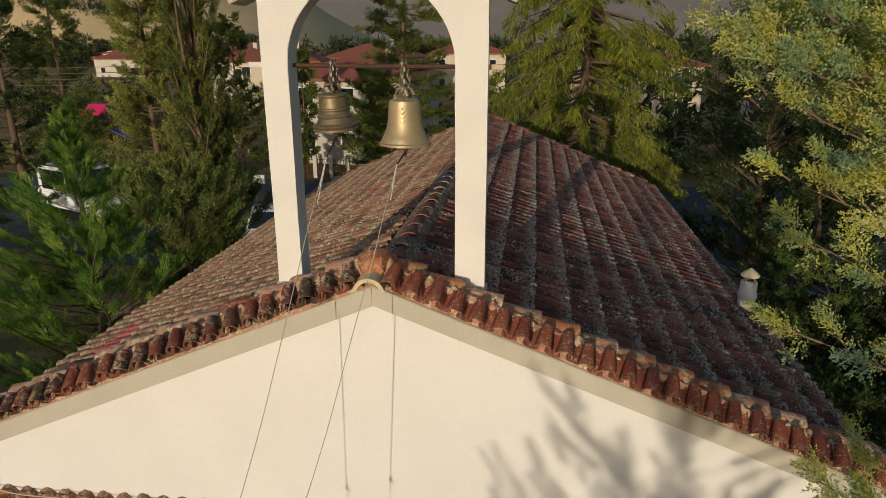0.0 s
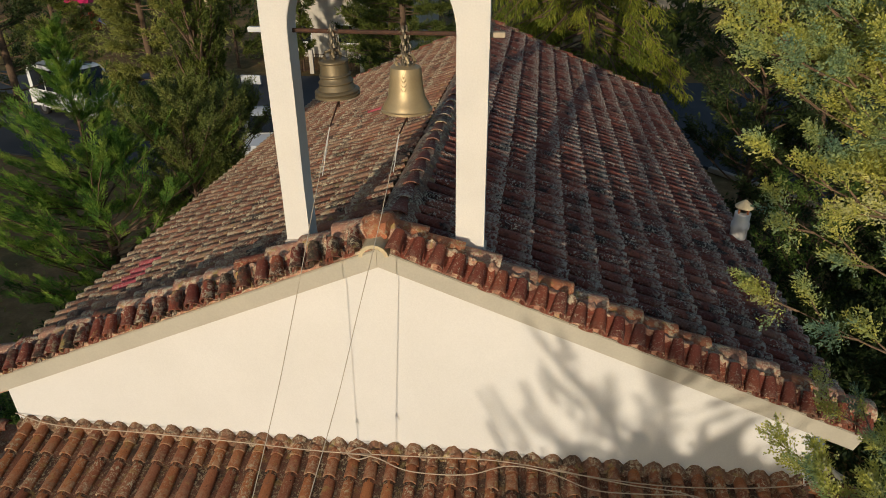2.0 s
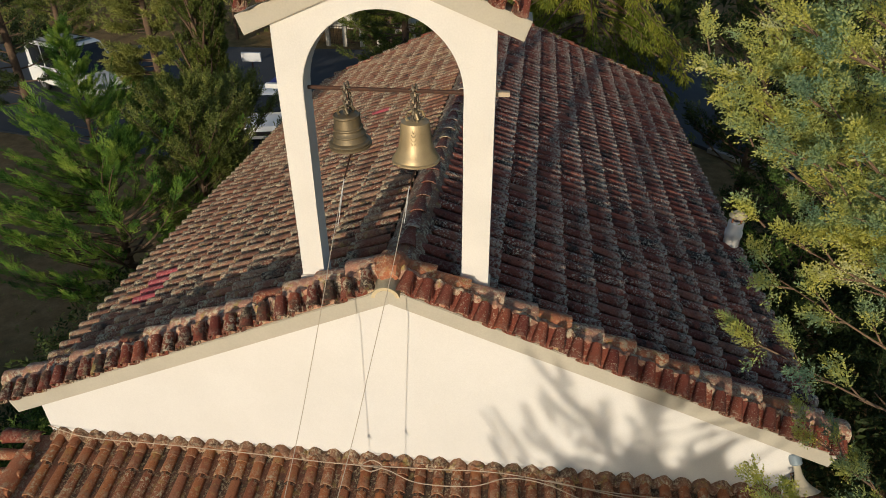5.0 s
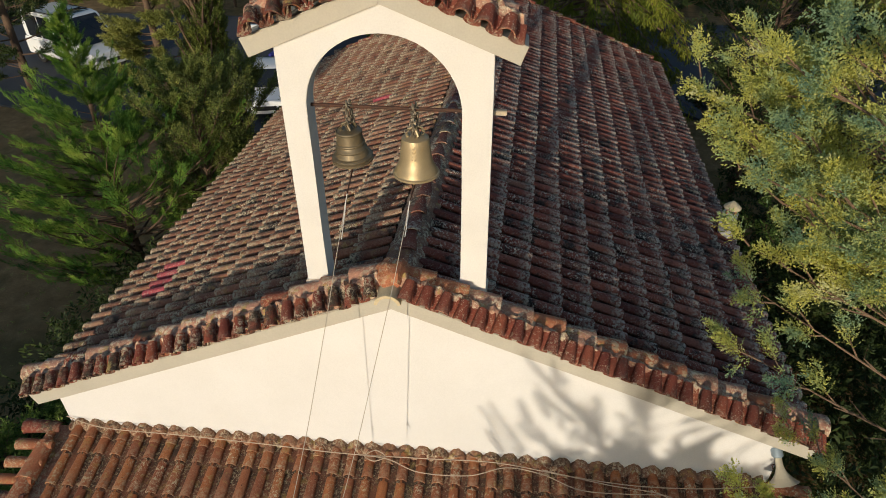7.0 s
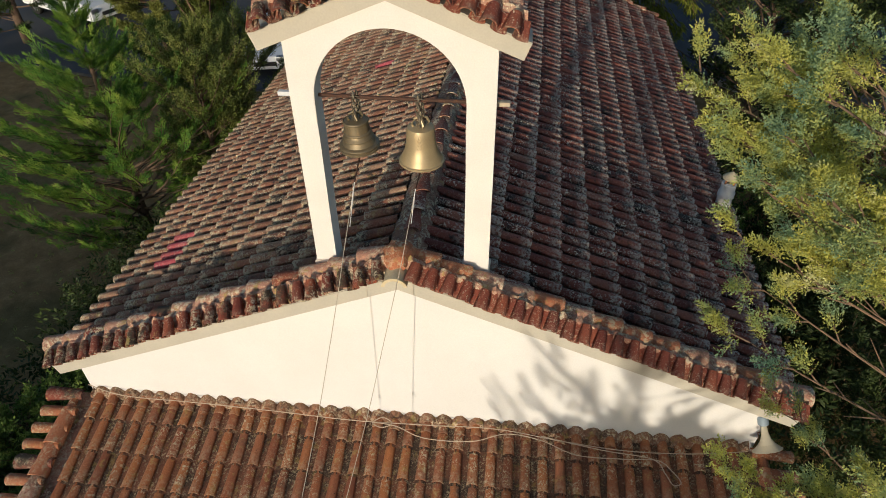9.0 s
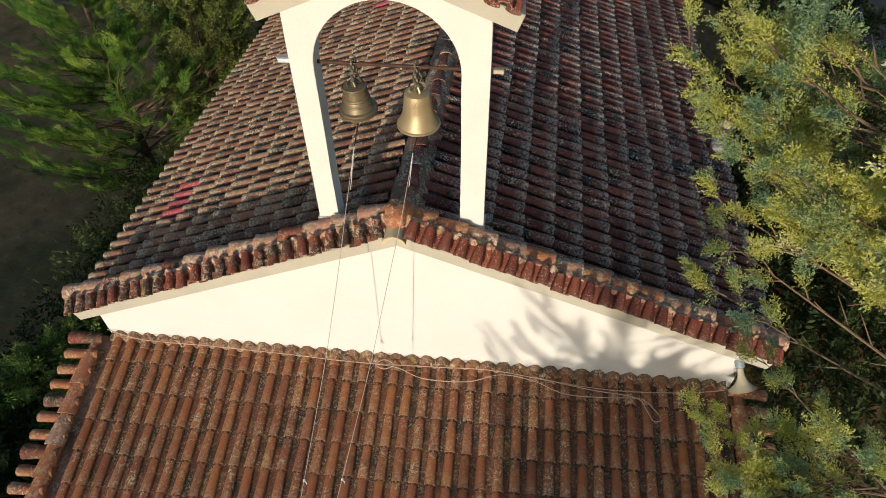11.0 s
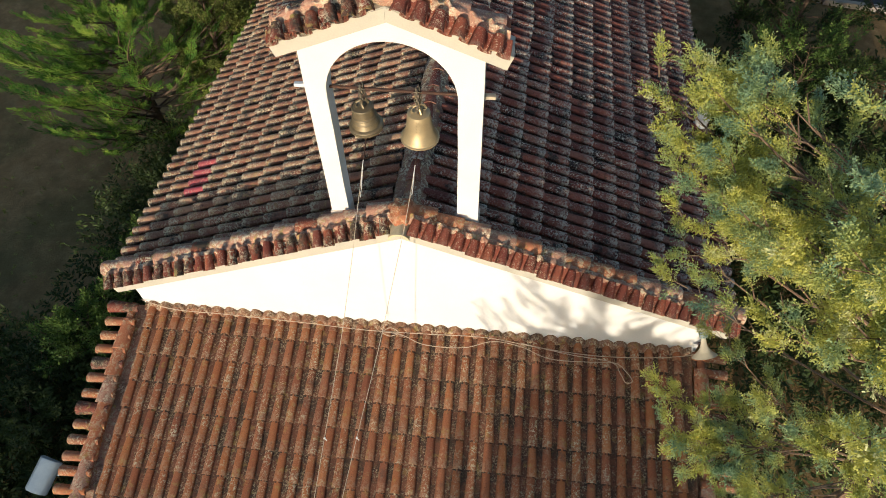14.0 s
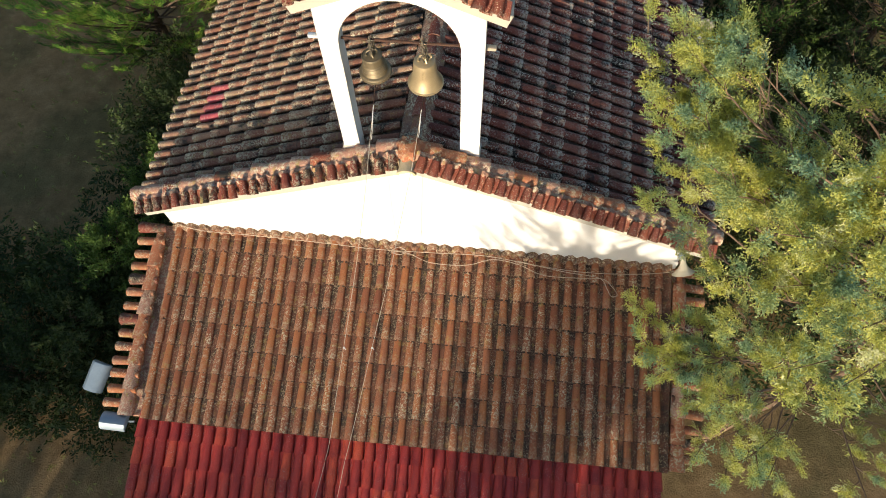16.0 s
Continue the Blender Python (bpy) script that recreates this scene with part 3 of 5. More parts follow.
def rope(points, knot):
    r = thing("bell_rope", "thin pale bell rope running down from a clapper", "rope", points[0], "bell ropes")
    base = Vector(points[0])
    pts = []
    P = [Vector(p) for p in points]
    for i in range(len(P) - 1):
        a, b, c, d = P[max(i - 1, 0)], P[i], P[i + 1], P[min(i + 2, len(P) - 1)]
        for k in range(8):
            t = k / 8
            pts.append(0.5 * (2 * b + (c - a) * t + (2 * a - 5 * b + 4 * c - d) * t * t + (3 * b - a - 3 * c + d) * t ** 3) - base)
    pts.append(P[-1] - base)
    part("cord", tube(pts, 0.0034, 5), MAT["rope"], r)
    k = Vector(knot) - base
    part("knot", merge(tube([k + Vector((0, 0.0, 0.03)), k + Vector((0.006, 0, 0.012)), k, k + Vector((-0.012, 0, -0.03))], [0.005, 0.014, 0.012, 0.004], 6), tube([k, k + Vector((0.025, -0.01, -0.035)), k + Vector((0.02, -0.01, -0.06))], [0.006, 0.006, 0.004], 5)), MAT["rope_white"], r, "white knot")
    part("tie", merge(tube([pts[0] * 0.0, pts[2], pts[4] * 1.0 + Vector((0.012, 0, 0))], 0.0045, 5), tube([pts[1], pts[3] + Vector((0.010, 0, -0.01)), pts[5] + Vector((0.012, 0, -0.03))], 0.0035, 5)), MAT["rope_white"], r, "doubled white cord at the clapper")
    return r


rope([(-0.340, -0.20, 6.58), (-0.388, -0.62, 6.13), (-0.420, -0.86, 5.83), (-0.496, -1.177, 5.323), (-0.573, -1.50, 4.84), (-0.744, -2.234, 3.90), (-0.87, -2.82, 3.20), (-0.95, -3.24, 2.72), (-1.01, -3.62, 2.52), (-1.20, -4.95, 2.19)], (-0.744, -2.234, 3.90))
rope([(0.200, -0.18, 6.53), (0.149, -0.53, 6.20), (0.102, -0.685, 5.948), (-0.013, -1.078, 5.396), (-0.127, -1.465, 4.851), (-0.340, -2.231, 4.012), (-0.56, -3.12, 3.15), (-0.67, -3.62, 2.80), (-0.76, -4.10, 2.45), (-0.93, -4.95, 2.19)], (-0.340, -2.231, 4.012))

# ---------- loudspeaker, lamps and chimney ----------
speaker = thing("horn_loudspeaker", "cream enamelled horn loudspeaker under the verge", "loudspeaker", (4.04, -0.40, 3.60))
hm = pose(0, 0, 0, 138, 0, 18)
horn_prof = [(0.028, -0.16), (0.034, -0.06), (0.05, 0.0), (0.085, 0.06), (0.135, 0.11), (0.142, 0.115), (0.138, 0.118), (0.08, 0.05), (0.02, 0.0)]
oval = Matrix.Diagonal((1.25, 0.8, 1, 1))
part("horn", shifted(lathe(horn_prof, 28), hm @ oval), MAT["horn"], speaker)
part("driver", shifted(lathe([(0.001, -0.26), (0.05, -0.26), (0.058, -0.24), (0.058, -0.17), (0.045, -0.155), (0.001, -0.15)], 20), hm), MAT["zinc"], speaker, "grey driver housing")
part("bracket", merge(tube([(0, 0.02, -0.01), (0.0, 0.09, 0.02), (0, 0.15, 0.03)], 0.012, 6), tube([(-0.07, 0.02, 0.0), (-0.08, 0.06, 0.03), (0, 0.09, 0.02)], 0.008, 6)), MAT["iron"], speaker, "rusty bracket")


def floodlight(at, turn, tip, big=1.0):
    f = thing("floodlight", "pale grey sheet metal floodlight fixed at the porch eave", "floodlight", at, "eave floodlights")
    bm = bmesh.new()
    prof = [(-0.12, 0.0), (0.12, 0.0), (0.125, 0.03), (0.10, 0.085), (0.04, 0.115), (-0.05, 0.115), (-0.11, 0.06)]
    bm = bm_extrude(prof, -0.17, 0.17, 0.006, bm)
    part("housing", shifted(([v.co.copy() for v in bm.verts], [tuple(v.index for v in q.verts) for q in (bm.verts.index_update(), bm.faces)[1]]), pose(0, 0, 0, tip, 0, turn)), MAT["zinc"], f)
    bm.free()
    part("lens", shifted((lambda b: ([v.co.copy() for v in b.verts], [tuple(v.index for v in q.verts) for q in (b.verts.index_update(), b.faces)[1]]))(bm_box(-0.10, 0.10, -0.155, 0.155, -0.012, -0.002)), pose(0, 0, 0, tip, 0, turn)), MAT["glass"], f, "dark glass front")
    for c in f.children:
        c.scale = (big, big, big)
    part("arm", tube([(0.02, 0, 0.02), (0.16, 0.02, 0.0), (0.30, 0.03, 0.02)], 0.014, 6), MAT["zinc"], f, "short mounting arm")
    return f


floodlight((-4.79, -2.65, 2.50), -14, 18, 1.32)
floodlight((-4.32, -3.30, 2.46), 90, 8, 1.1)

chimney = thing("chimney", "white plastered round chimney with a conical clay cap", "chimney", (4.50, 3.87, 3.2))
part("pipe", lathe([(0.115, -1.2), (0.115, 0.72), (0.128, 0.74), (0.128, 0.82), (0.112, 0.84), (0.112, 0.98), (0.06, 1.0)], 24), MAT["wall"], chimney, "white plastered pipe")
for a in (0.5, 2.07, 3.64, 5.21):
    part("cap_post", tube([(0.085 * math.cos(a), 0.085 * math.sin(a), 0.97), (0.085 * math.cos(a), 0.085 * math.sin(a), 1.10)], 0.016, 6), MAT["orange"], chimney)
part("cap", lathe([(0.001, 1.07), (0.125, 1.065), (0.13, 1.08), (0.09, 1.12), (0.04, 1.16), (0.018, 1.18), (0.001, 1.185)], 24), MAT["lime"], chimney, "conical clay cap")

# cable lying along the top of the porch roof
def wire(name, pts, r, label, cat="cable"):
    ob = part(name, tube(pts, r, 5), MAT["wire"])
    return tagged(ob, label, cat, "roof cables")


def along(points, n=8):
    P = [Vector(p) for p in points]
    out = []
    for i in range(len(P) - 1):
        a, b, c, d = P[max(i - 1, 0)], P[i], P[i + 1], P[min(i + 2, len(P) - 1)]
        for k in range(n):
            t = k / n
            out.append(0.5 * (2 * b + (c - a) * t + (2 * a - 5 * b + 4 * c - d) * t * t + (3 * b - a - 3 * c + d) * t ** 3))
    out.append(P[-1])
    return out


def pz(y):
    return 3.35 - 0.25 * (-0.25 - y)


def on_porch(pts, lift=0.012):
    return along([(x, y, pz(y) + lift) for x, y in pts])


wire("cable", on_porch([(-4.02, -0.26), (-3.5, -0.36), (-2.6, -0.37), (-1.6, -0.39), (-0.6, -0.42), (0.3, -0.40), (1.1, -0.38), (1.9, -0.46), (2.6, -0.50), (3.3, -0.47), (3.85, -0.40), (4.05, -0.34)]), 0.006, "pale thin cable lying along the top of the porch tiles")
wire("cable", on_porch([(-0.38, -0.42), (-0.27, -0.36), (-0.15, -0.42), (-0.27, -0.48), (-0.38, -0.43), (-0.1, -0.45), (0.25, -0.56), (0.8, -0.55), (1.2, -0.43), (1.6, -0.47), (2.0, -0.60), (2.5, -0.60), (2.9, -0.58), (3.05, -0.68), (3.14, -0.80), (3.05, -0.83), (2.98, -0.72), (2.85, -0.57), (2.3, -0.52), (1.6, -0.42)], 0.02), 0.006, "pale loose cable lying in loops on the porch tiles")

# ---------- plants ----------
def fast_mesh(name, verts, quads, mat):
    me = bpy.data.meshes.new(name)
    nv, nf = len(verts), len(quads)
    me.vertices.add(nv)
    me.vertices.foreach_set("co", np.asarray(verts, dtype=np.float32).ravel())
    me.loops.add(nf * 4)
    me.loops.foreach_set("vertex_index", np.asarray(quads, dtype=np.int32).ravel())
    me.polygons.add(nf)
    me.polygons.foreach_set("loop_start", np.arange(0, nf * 4, 4, dtype=np.int32))
    me.materials.append(mat)
    me.update(calc_edges=True)
    me.validate()
    return me


def diamond(out, base, tip, width, rng, fold=0.3, facing=None):
    base, tip = np.array(base, float), np.array(tip, float)
    d = tip - base
    n = rng.normal(size=3) if facing is None else facing + rng.normal(size=3) * 0.35
    s = np.cross(d, n)
    s = s / (np.linalg.norm(s) + 1e-9) * width / 2
    mid = base + d * 0.45 + np.array((0, 0, fold * width * rng.uniform(-1, 1)))
    out.append([base, mid - s, tip, mid + s])


def spray_template(kind, seed):
    """A spray of foliage one unit long along +x, as an array of quads."""
    rng = np.random.default_rng(seed)
    q = []
    if kind == "frond":          # pointed flattened frond, side sprays shrinking towards its tip
        for i in range(15):
            t = 0.04 + 0.88 * i / 15
            for sgn in (-1, 1):
                a = radians(rng.uniform(26, 42)) * sgn
                ln = (0.30 * (1 - t) ** 0.7 + 0.05) * rng.uniform(0.65, 1.2)
                b = np.array((t, 0, 0.0))
                dv = np.array((math.cos(a), math.sin(a), rng.uniform(-0.25, 0.45)))
                for j in range(6):
                    c = b + dv * ln * (0.04 + 0.16 * j)
                    e = dv + np.array((0.3, -sgn * 0.35 if j % 2 else sgn * 0.35, rng.uniform(-0.35, 0.35)))
                    diamond(q, c, c + e / np.linalg.norm(e) * (ln * 0.18 + 0.032), 0.028, rng, 0.3, np.array((0.15, sgn * 0.25, 1.0)))
        diamond(q, (0.82, 0, 0), (1.06, 0, 0.03), 0.03, rng, 0.3, np.array((0, 0, 1.0)))
    elif kind == "fluff":          # dense plume of short side shoots, each with fine scale-leaved tips
        for i in range(14):
            t = 0.02 + 0.86 * i / 14
            ph, sp = i * 2.4 + rng.uniform(-0.4, 0.4), radians(rng.uniform(30, 58))
            ln = (0.27 * (1 - t) + 0.13) * rng.uniform(0.7, 1.3)
            b = np.array((t, 0, 0))
            dv = np.array((math.cos(sp), math.sin(sp) * math.cos(ph), math.sin(sp) * math.sin(ph)))
            for j in range(7):
                c = b + dv * ln * (0.10 + 0.14 * j) + rng.normal(size=3) * 0.012
                e = dv + rng.normal(size=3) * 0.45
                diamond(q, c, c + e / np.linalg.norm(e) * rng.uniform(0.06, 0.10), 0.052, rng, 0.3, np.cross(np.cross(dv, (1.0, 0, 0)), dv) * -1.0)
        for j in range(3):
            diamond(q, (0.80 + 0.06 * j, 0, 0), np.array((0.90 + 0.06 * j, 0, 0)) + rng.normal(size=3) * 0.03, 0.045, rng)
    elif kind == "coarse":         # fewer, broader strokes for trees farther off
        for i in range(7):
            t = 0.08 + 0.8 * i / 7
            for sgn in (-1, 1):
                a = radians(rng.uniform(25, 55)) * sgn
                b = np.array((t, 0, 0.08 * rng.normal()))
                diamond(q, b, b + np.array((math.cos(a), math.sin(a), rng.uniform(-0.3, 0.3))) * (0.5 * (1 - t) + 0.2), 0.13, rng)
        diamond(q, (0.1, 0, 0), (1.0, 0, 0), 0.12, rng)
    elif kind == "fine":           # light fan of narrow leaves
        for i in range(7):
            a = radians(-60 + 120 * i / 6 + rng.uniform(-8, 8))
            b = np.array((0.35 * rng.uniform(), 0, 0.08 * rng.normal()))
            diamond(q, b, b + np.array((math.cos(a), math.sin(a), rng.uniform(-0.4, 0.4))) * rng.uniform(0.5, 0.8), 0.15, rng)
    elif kind == "spray":          # plume of short narrow leaves
        for i in range(13):
            ph, sp = i * 2.4 + rng.uniform(-0.5, 0.5), radians(rng.uniform(15, 62))
            b = np.array((0.65 * i / 13, 0, 0))
            diamond(q, b, b + np.array((math.cos(sp), math.sin(sp) * math.cos(ph), math.sin(sp) * math.sin(ph))) * rng.uniform(0.22, 0.42), 0.085, rng)
    elif kind == "drape":          # hanging strands
        for i in range(13):
            b = np.array((rng.uniform(0, 0.6), rng.uniform(-0.22, 0.22), rng.uniform(-0.16, 0.16)))
            diamond(q, b, b + np.array((rng.uniform(0.22, 0.45), rng.uniform(-0.10, 0.10), rng.uniform(-0.10, 0.10))), 0.062, rng)
    else:                          # leafy twig
        for i in range(9):
            t = 0.1 + 0.85 * i / 9
            a = radians(rng.uniform(35, 75)) * (1 if i % 2 else -1)
            b = np.array((t, 0, 0))
            diamond(q, b, b + np.array((math.cos(a), math.sin(a), rng.uniform(-0.3, 0.5))) * rng.uniform(0.26, 0.4), 0.13, rng, 0.5)
        diamond(q, (0.85, 0, 0), (1.2, 0, 0.05), 0.13, rng)
    return np.array(q)            # (quads, 4, 3)


TEMPLATES = {k: [spray_template(k, 31 * i + 7) for i in range(4)] for k in ("frond", "fluff", "coarse", "fine", "spray", "drape", "leaf")}


def foliage_mesh(name, sprays, kind, mat, seed):
    """Sprays: rows of x, y, z, dx, dy, dz, size."""
    rng = np.random.default_rng(seed)
    S = np.array(sprays)
    P, D, L = S[:, :3], S[:, 3:6], S[:, 6]
    D = D / np.linalg.norm(D, axis=1, keepdims=True)
    ref = rng.normal(size=D.shape) * (0.55 if kind == "frond" else 1.0) + np.array((0, 0, 0.9 if kind == "frond" else 0.35))
    Y = np.cross(ref, D)
    Y /= np.linalg.norm(Y, axis=1, keepdims=True) + 1e-9
    Z = np.cross(D, Y)
    Rm = np.stack([D, Y, Z], axis=2) * L[:, None, None]
    pick = rng.integers(0, 4, len(S))
    out = []
    for k in range(4):
        T = TEMPLATES[kind][k].reshape(-1, 3)
        sel = pick == k
        if sel.any():
            out.append((np.einsum("kij,nj->kni", Rm[sel], T) + P[sel][:, None, :]).reshape(-1, 3))
    verts = np.concatenate(out)
    return fast_mesh(name, verts, np.arange(len(verts)).reshape(-1, 4), mat)


def plume(out, rng, pos, d, length, n, size, spread=38, taper=0.55):
    d = d / np.linalg.norm(d)
    a = np.cross(d, (0.3, 0.5, 1.0))
    a /= np.linalg.norm(a)
    b = np.cross(d, a)
    for k in range(n):
        t = (k + rng.uniform(0, 1)) / n
        ang = k * 2.4 + rng.uniform(-0.5, 0.5)
        sp = radians(spread * (1 - 0.6 * t) * rng.uniform(0.7, 1.3))
        v = d * math.cos(sp) + (a * math.cos(ang) + b * math.sin(ang)) * math.sin(sp)
        p = pos + d * length * t
        out.append((*p, *v, size * (1 - taper * t) * rng.uniform(0.8, 1.2)))


def bezier(p0, p1, p2, t):
    return p0 * (1 - t) ** 2 + p1 * 2 * t * (1 - t) + p2 * t * t


def tree(name, label, category, base, height, radius, mat, bark, limbs, plumes, per_plume, size, lift, kind="leaf", shape=None, seed=1, low=0.12, tips=(), trunk_r=0.16, inner=0.3, plume_len=0.45, up_bias=0.45, group="", sector=None, keep=None, spread=38, mode="", clear=None):
    """A tree: tapered trunk, curved limbs, and a crown of plumes of small leaves on them."""
    rng = np.random.default_rng(seed)
    t_ob = thing(name, label, category, base, group)
    B = np.array((0.0, 0.0, 0.0))
    shape = shape or (lambda h: math.sin(math.pi * min(1.0, 0.12 + 0.9 * h)) ** 0.8)
    pts = [Vector((0.10 * math.sin(i * 1.3 + seed) * i / 8 * min(1, radius), 0.10 * math.cos(i * 1.7 + seed) * i / 8 * min(1, radius), height * 0.97 * i / 8)) for i in range(9)]
    pts[0] = Vector((0, 0, -0.15))
    part("trunk", tube(pts, [trunk_r * (1 - 0.9 * i / 8) for i in range(9)], 9), bark, t_ob)
    wood, sprays = [], []
    plan = []
    for tip in tips:
        tp = np.array(tip) - np.array(base)
        h0 = max(0.4, tp[2] - math.hypot(tp[0], tp[1]) * rng.uniform(0.05, 0.35))
        s = np.array((0, 0, h0))
        tp = s + (tp - s) * (1 - 0.20 / np.linalg.norm(tp - s))
        plan.append((s, tp, True))
        low_tip = tip[2] < 5.3
        for k in range(3 if low_tip else 4):
            q = tp + np.array((rng.uniform(0.15, 0.75), rng.uniform(-0.4, 0.4), rng.uniform(-0.35, 0.02) if low_tip else rng.uniform(-0.25, 0.30)))
            plan.append((s + (tp - s) * rng.uniform(0.3, 0.6), q, None))
    for i in range(limbs):
        h = low + (0.985 - low) * (i + rng.uniform(0, 1)) / limbs
        a = rng.uniform(0, 2 * math.pi) if sector is None or rng.uniform() < 0.2 else rng.uniform(*sector)
        reach = radius * shape((h - low) / (1 - low)) * rng.uniform(0.72, 1.08)
        el = radians(lift + rng.uniform(-12, 12))
        s = np.array((0, 0, h * height))
        plan.append((s, s + np.array((math.cos(a) * reach, math.sin(a) * reach, reach * math.tan(el))), False))
    for s, e, strong in plan:
        if strong is not True and ((keep and strong is False and not keep(e + np.array(base))) or (clear and clear(e + np.array(base)))):
            continue
        ln = np.linalg.norm(e - s)
        mid = (s + e) / 2 + np.array((rng.normal() * 0.06, rng.normal() * 0.06, -0.06 if lift > 0 else 0.10)) * ln
        r0 = max(0.006, trunk_r * 0.20 * (ln / max(0.5, radius)))
        wd = tube([Vector(bezier(s, mid, e, t)) for t in (0, 0.25, 0.5, 0.75, 0.97)], [r0, r0 * 0.8, r0 * 0.6, r0 * 0.4, r0 * 0.15], 5)
        if strong:
            part("limb", wd, bark, t_ob)
        else:
            wood.append(wd)
        n = plumes if not strong else plumes + 5
        for j in range(n):
            t = inner + (1 - inner) * (j + rng.uniform(0, 1)) / n
            p = bezier(s, mid, e, t)
            d0 = bezier(s, mid, e, min(1, t + 0.05)) - bezier(s, mid, e, t - 0.05)
            d0 /= np.linalg.norm(d0) + 1e-9
            side = np.cross(d0, (0, 0, 1.0))
            side /= np.linalg.norm(side) + 1e-9
            sw = rng.uniform(-1, 1) * (1.25 - 0.8 * t)
            d = d0 * 0.75 + side * sw + np.array((0, 0, up_bias * rng.uniform(0.2, 1.3)))
            d /= np.linalg.norm(d)
            L = plume_len * rng.uniform(0.6, 1.25)
            if mode == "frond":    # flat fronds to both sides of the limb, ending in one that points outwards
                fit = min(1.0, 0.42 + 0.30 * ln)
                out_d = d0 * 0.8 + side * (1 if j % 2 else -1) * rng.uniform(0.35, 0.9) * (1 - 0.6 * t) + np.array((0, 0, up_bias * rng.uniform(0.1, 1.1)))
                sprays.append((*p, *out_d, fit * size * (1.15 - 0.45 * t) * rng.uniform(0.75, 1.2)))
                if j == n - 1:
                    sprays.append((*e, *(d0 + np.array((0, 0, up_bias * 0.8))), fit * size * 1.15))
                continue
            if mode == "clump":    # a twig with a bunch of plumes round its outer half
                L = plume_len * (1.15 - 0.5 * t) * rng.uniform(0.6, 1.3)
                d = d0 * 0.8 + side * (1 if j % 2 else -1) * rng.uniform(0.2, 1.1) * (1.2 - 0.6 * t) + np.array((0, 0, up_bias * rng.uniform(-0.3, 1.3)))
                d /= np.linalg.norm(d)
                wood.append(tube([Vector(p), Vector(p + d * L * 0.5), Vector(p + d * L)], [0.009, 0.007, 0.003], 4))
                tip_z = p[2] + d[2] * L + base[2]
                if clear and (strong is not True or (t < 0.7 and tip_z < 6.5)) and clear(p + d * L + np.array(base)):
                    continue
                for k in range(per_plume):
                    f = 0.35 + 0.65 * k / max(1, per_plume - 1)
                    v = d + rng.normal(size=3) * 0.42 * (1.3 - f) + np.array((0, 0, 0.18))
                    sprays.append((*(p + d * L * f), *v, size * (1.1 - 0.3 * f) * rng.uniform(0.75, 1.25)))
                continue
            if kind == "drape":
                d = d * 0.5 + np.array((0, 0, -1.0))
            if plume_len > 0.2 and rng.uniform() < 0.5:
                wood.append(tube([Vector(p), Vector(p + d * L * 0.8)], [0.010 * min(1.5, plume_len * 2), 0.003], 4))
            plume(sprays, rng, p, d, L, per_plume, size, spread)
    part("branchwork", merge(*wood), bark, t_ob)["kind"] = "stuff"
    crown = part("crown", foliage_mesh("crown", sprays, kind, mat, seed), parent=t_ob)
    crown["kind"] = "stuff"
    return t_ob


TIPS = [(2.26, -0.4, 7.4), (2.45, -0.26, 8.05), (3.1, 0.3, 7.75), (2.9, -0.49, 5.5), (3.1, -1.06, 7.3), (2.28, 0.24, 7.65), (2.42, -0.76, 7.37), (2.8, -1.67, 5.02), (2.8, -2.2, 5.1), (3.02, -1.5, 8.75), (3.03, -2.23, 8.65), (2.68, -2.5, 8.42), (4.05, -2.43, 5.4), (3.65, -0.38, 4.54), (2.62, -2.6, 7.8), (2.68, -0.55, 6.62), (2.8, -0.6, 6.27), (3.15, -0.8, 6.75), (2.55, -0.3, 7.15), (2.75, -0.15, 7.55), (3.3, -0.3, 7.1)]
tree("juniper_tree", "large blue-green and yellowish juniper beside the chapel's porch", "tree", (5.5, -2.1, GROUND), 10.8, 2.75, MAT["juniper"], MAT["bark_red"], 125, 5, 8, 0.25, 24, "fluff",
     lambda h: 0.55 + 0.45 * math.sin(math.pi * h) if h < 0.7 else 0.98 * (1 - h) / 0.3 + 0.15, 3, 0.30, TIPS, 0.09, 0.40, 0.30, 0.5, sector=(1.5, 5.0), keep=lambda q: q[0] > 3.2 and (q[2] > 6.9 or (q[1] < -1.8 and q[2] < 5.8)), mode="clump",
     clear=lambda q: (q[1] > -1.7 and 4.3 < q[2] < 6.5) or (q[1] > -1.9 and q[0] > 3.25 and q[2] > 7.3 + 0.45 * (3.25 - q[0]) - 0.55 * (q[1] + 1.0)))
tree("leyland_cypress", "bright green feathery cypress tree beside the nave", "tree", (-7.45, 6.6, GROUND), 6.75, 2.55, MAT["leyland"], MAT["bark"], 145, 8, 1, 0.66, 34, "frond",
     lambda h: 1.0 if h < 0.30 else 0.98 * ((1 - h) / 0.70) ** 1.7 + 0.02, 8, 0.05, (), 0.13, 0.3, 0.5, 0.5, sector=(-2.9, 0.9), mode="frond")
tree("laurel_bush", "deep green laurel bush between the cypress and the eave", "bush", (-6.9, 9.2, GROUND), 4.7, 1.2, MAT["bushleaf"], MAT["bark"], 70, 8, 8, 0.21, 40, "leaf",
     lambda h: 0.9 if h < 0.6 else 1.0 * (1 - h) / 0.4 + 0.15, 14, 0.08, (), 0.06, 0.3, 0.32, 0.7)
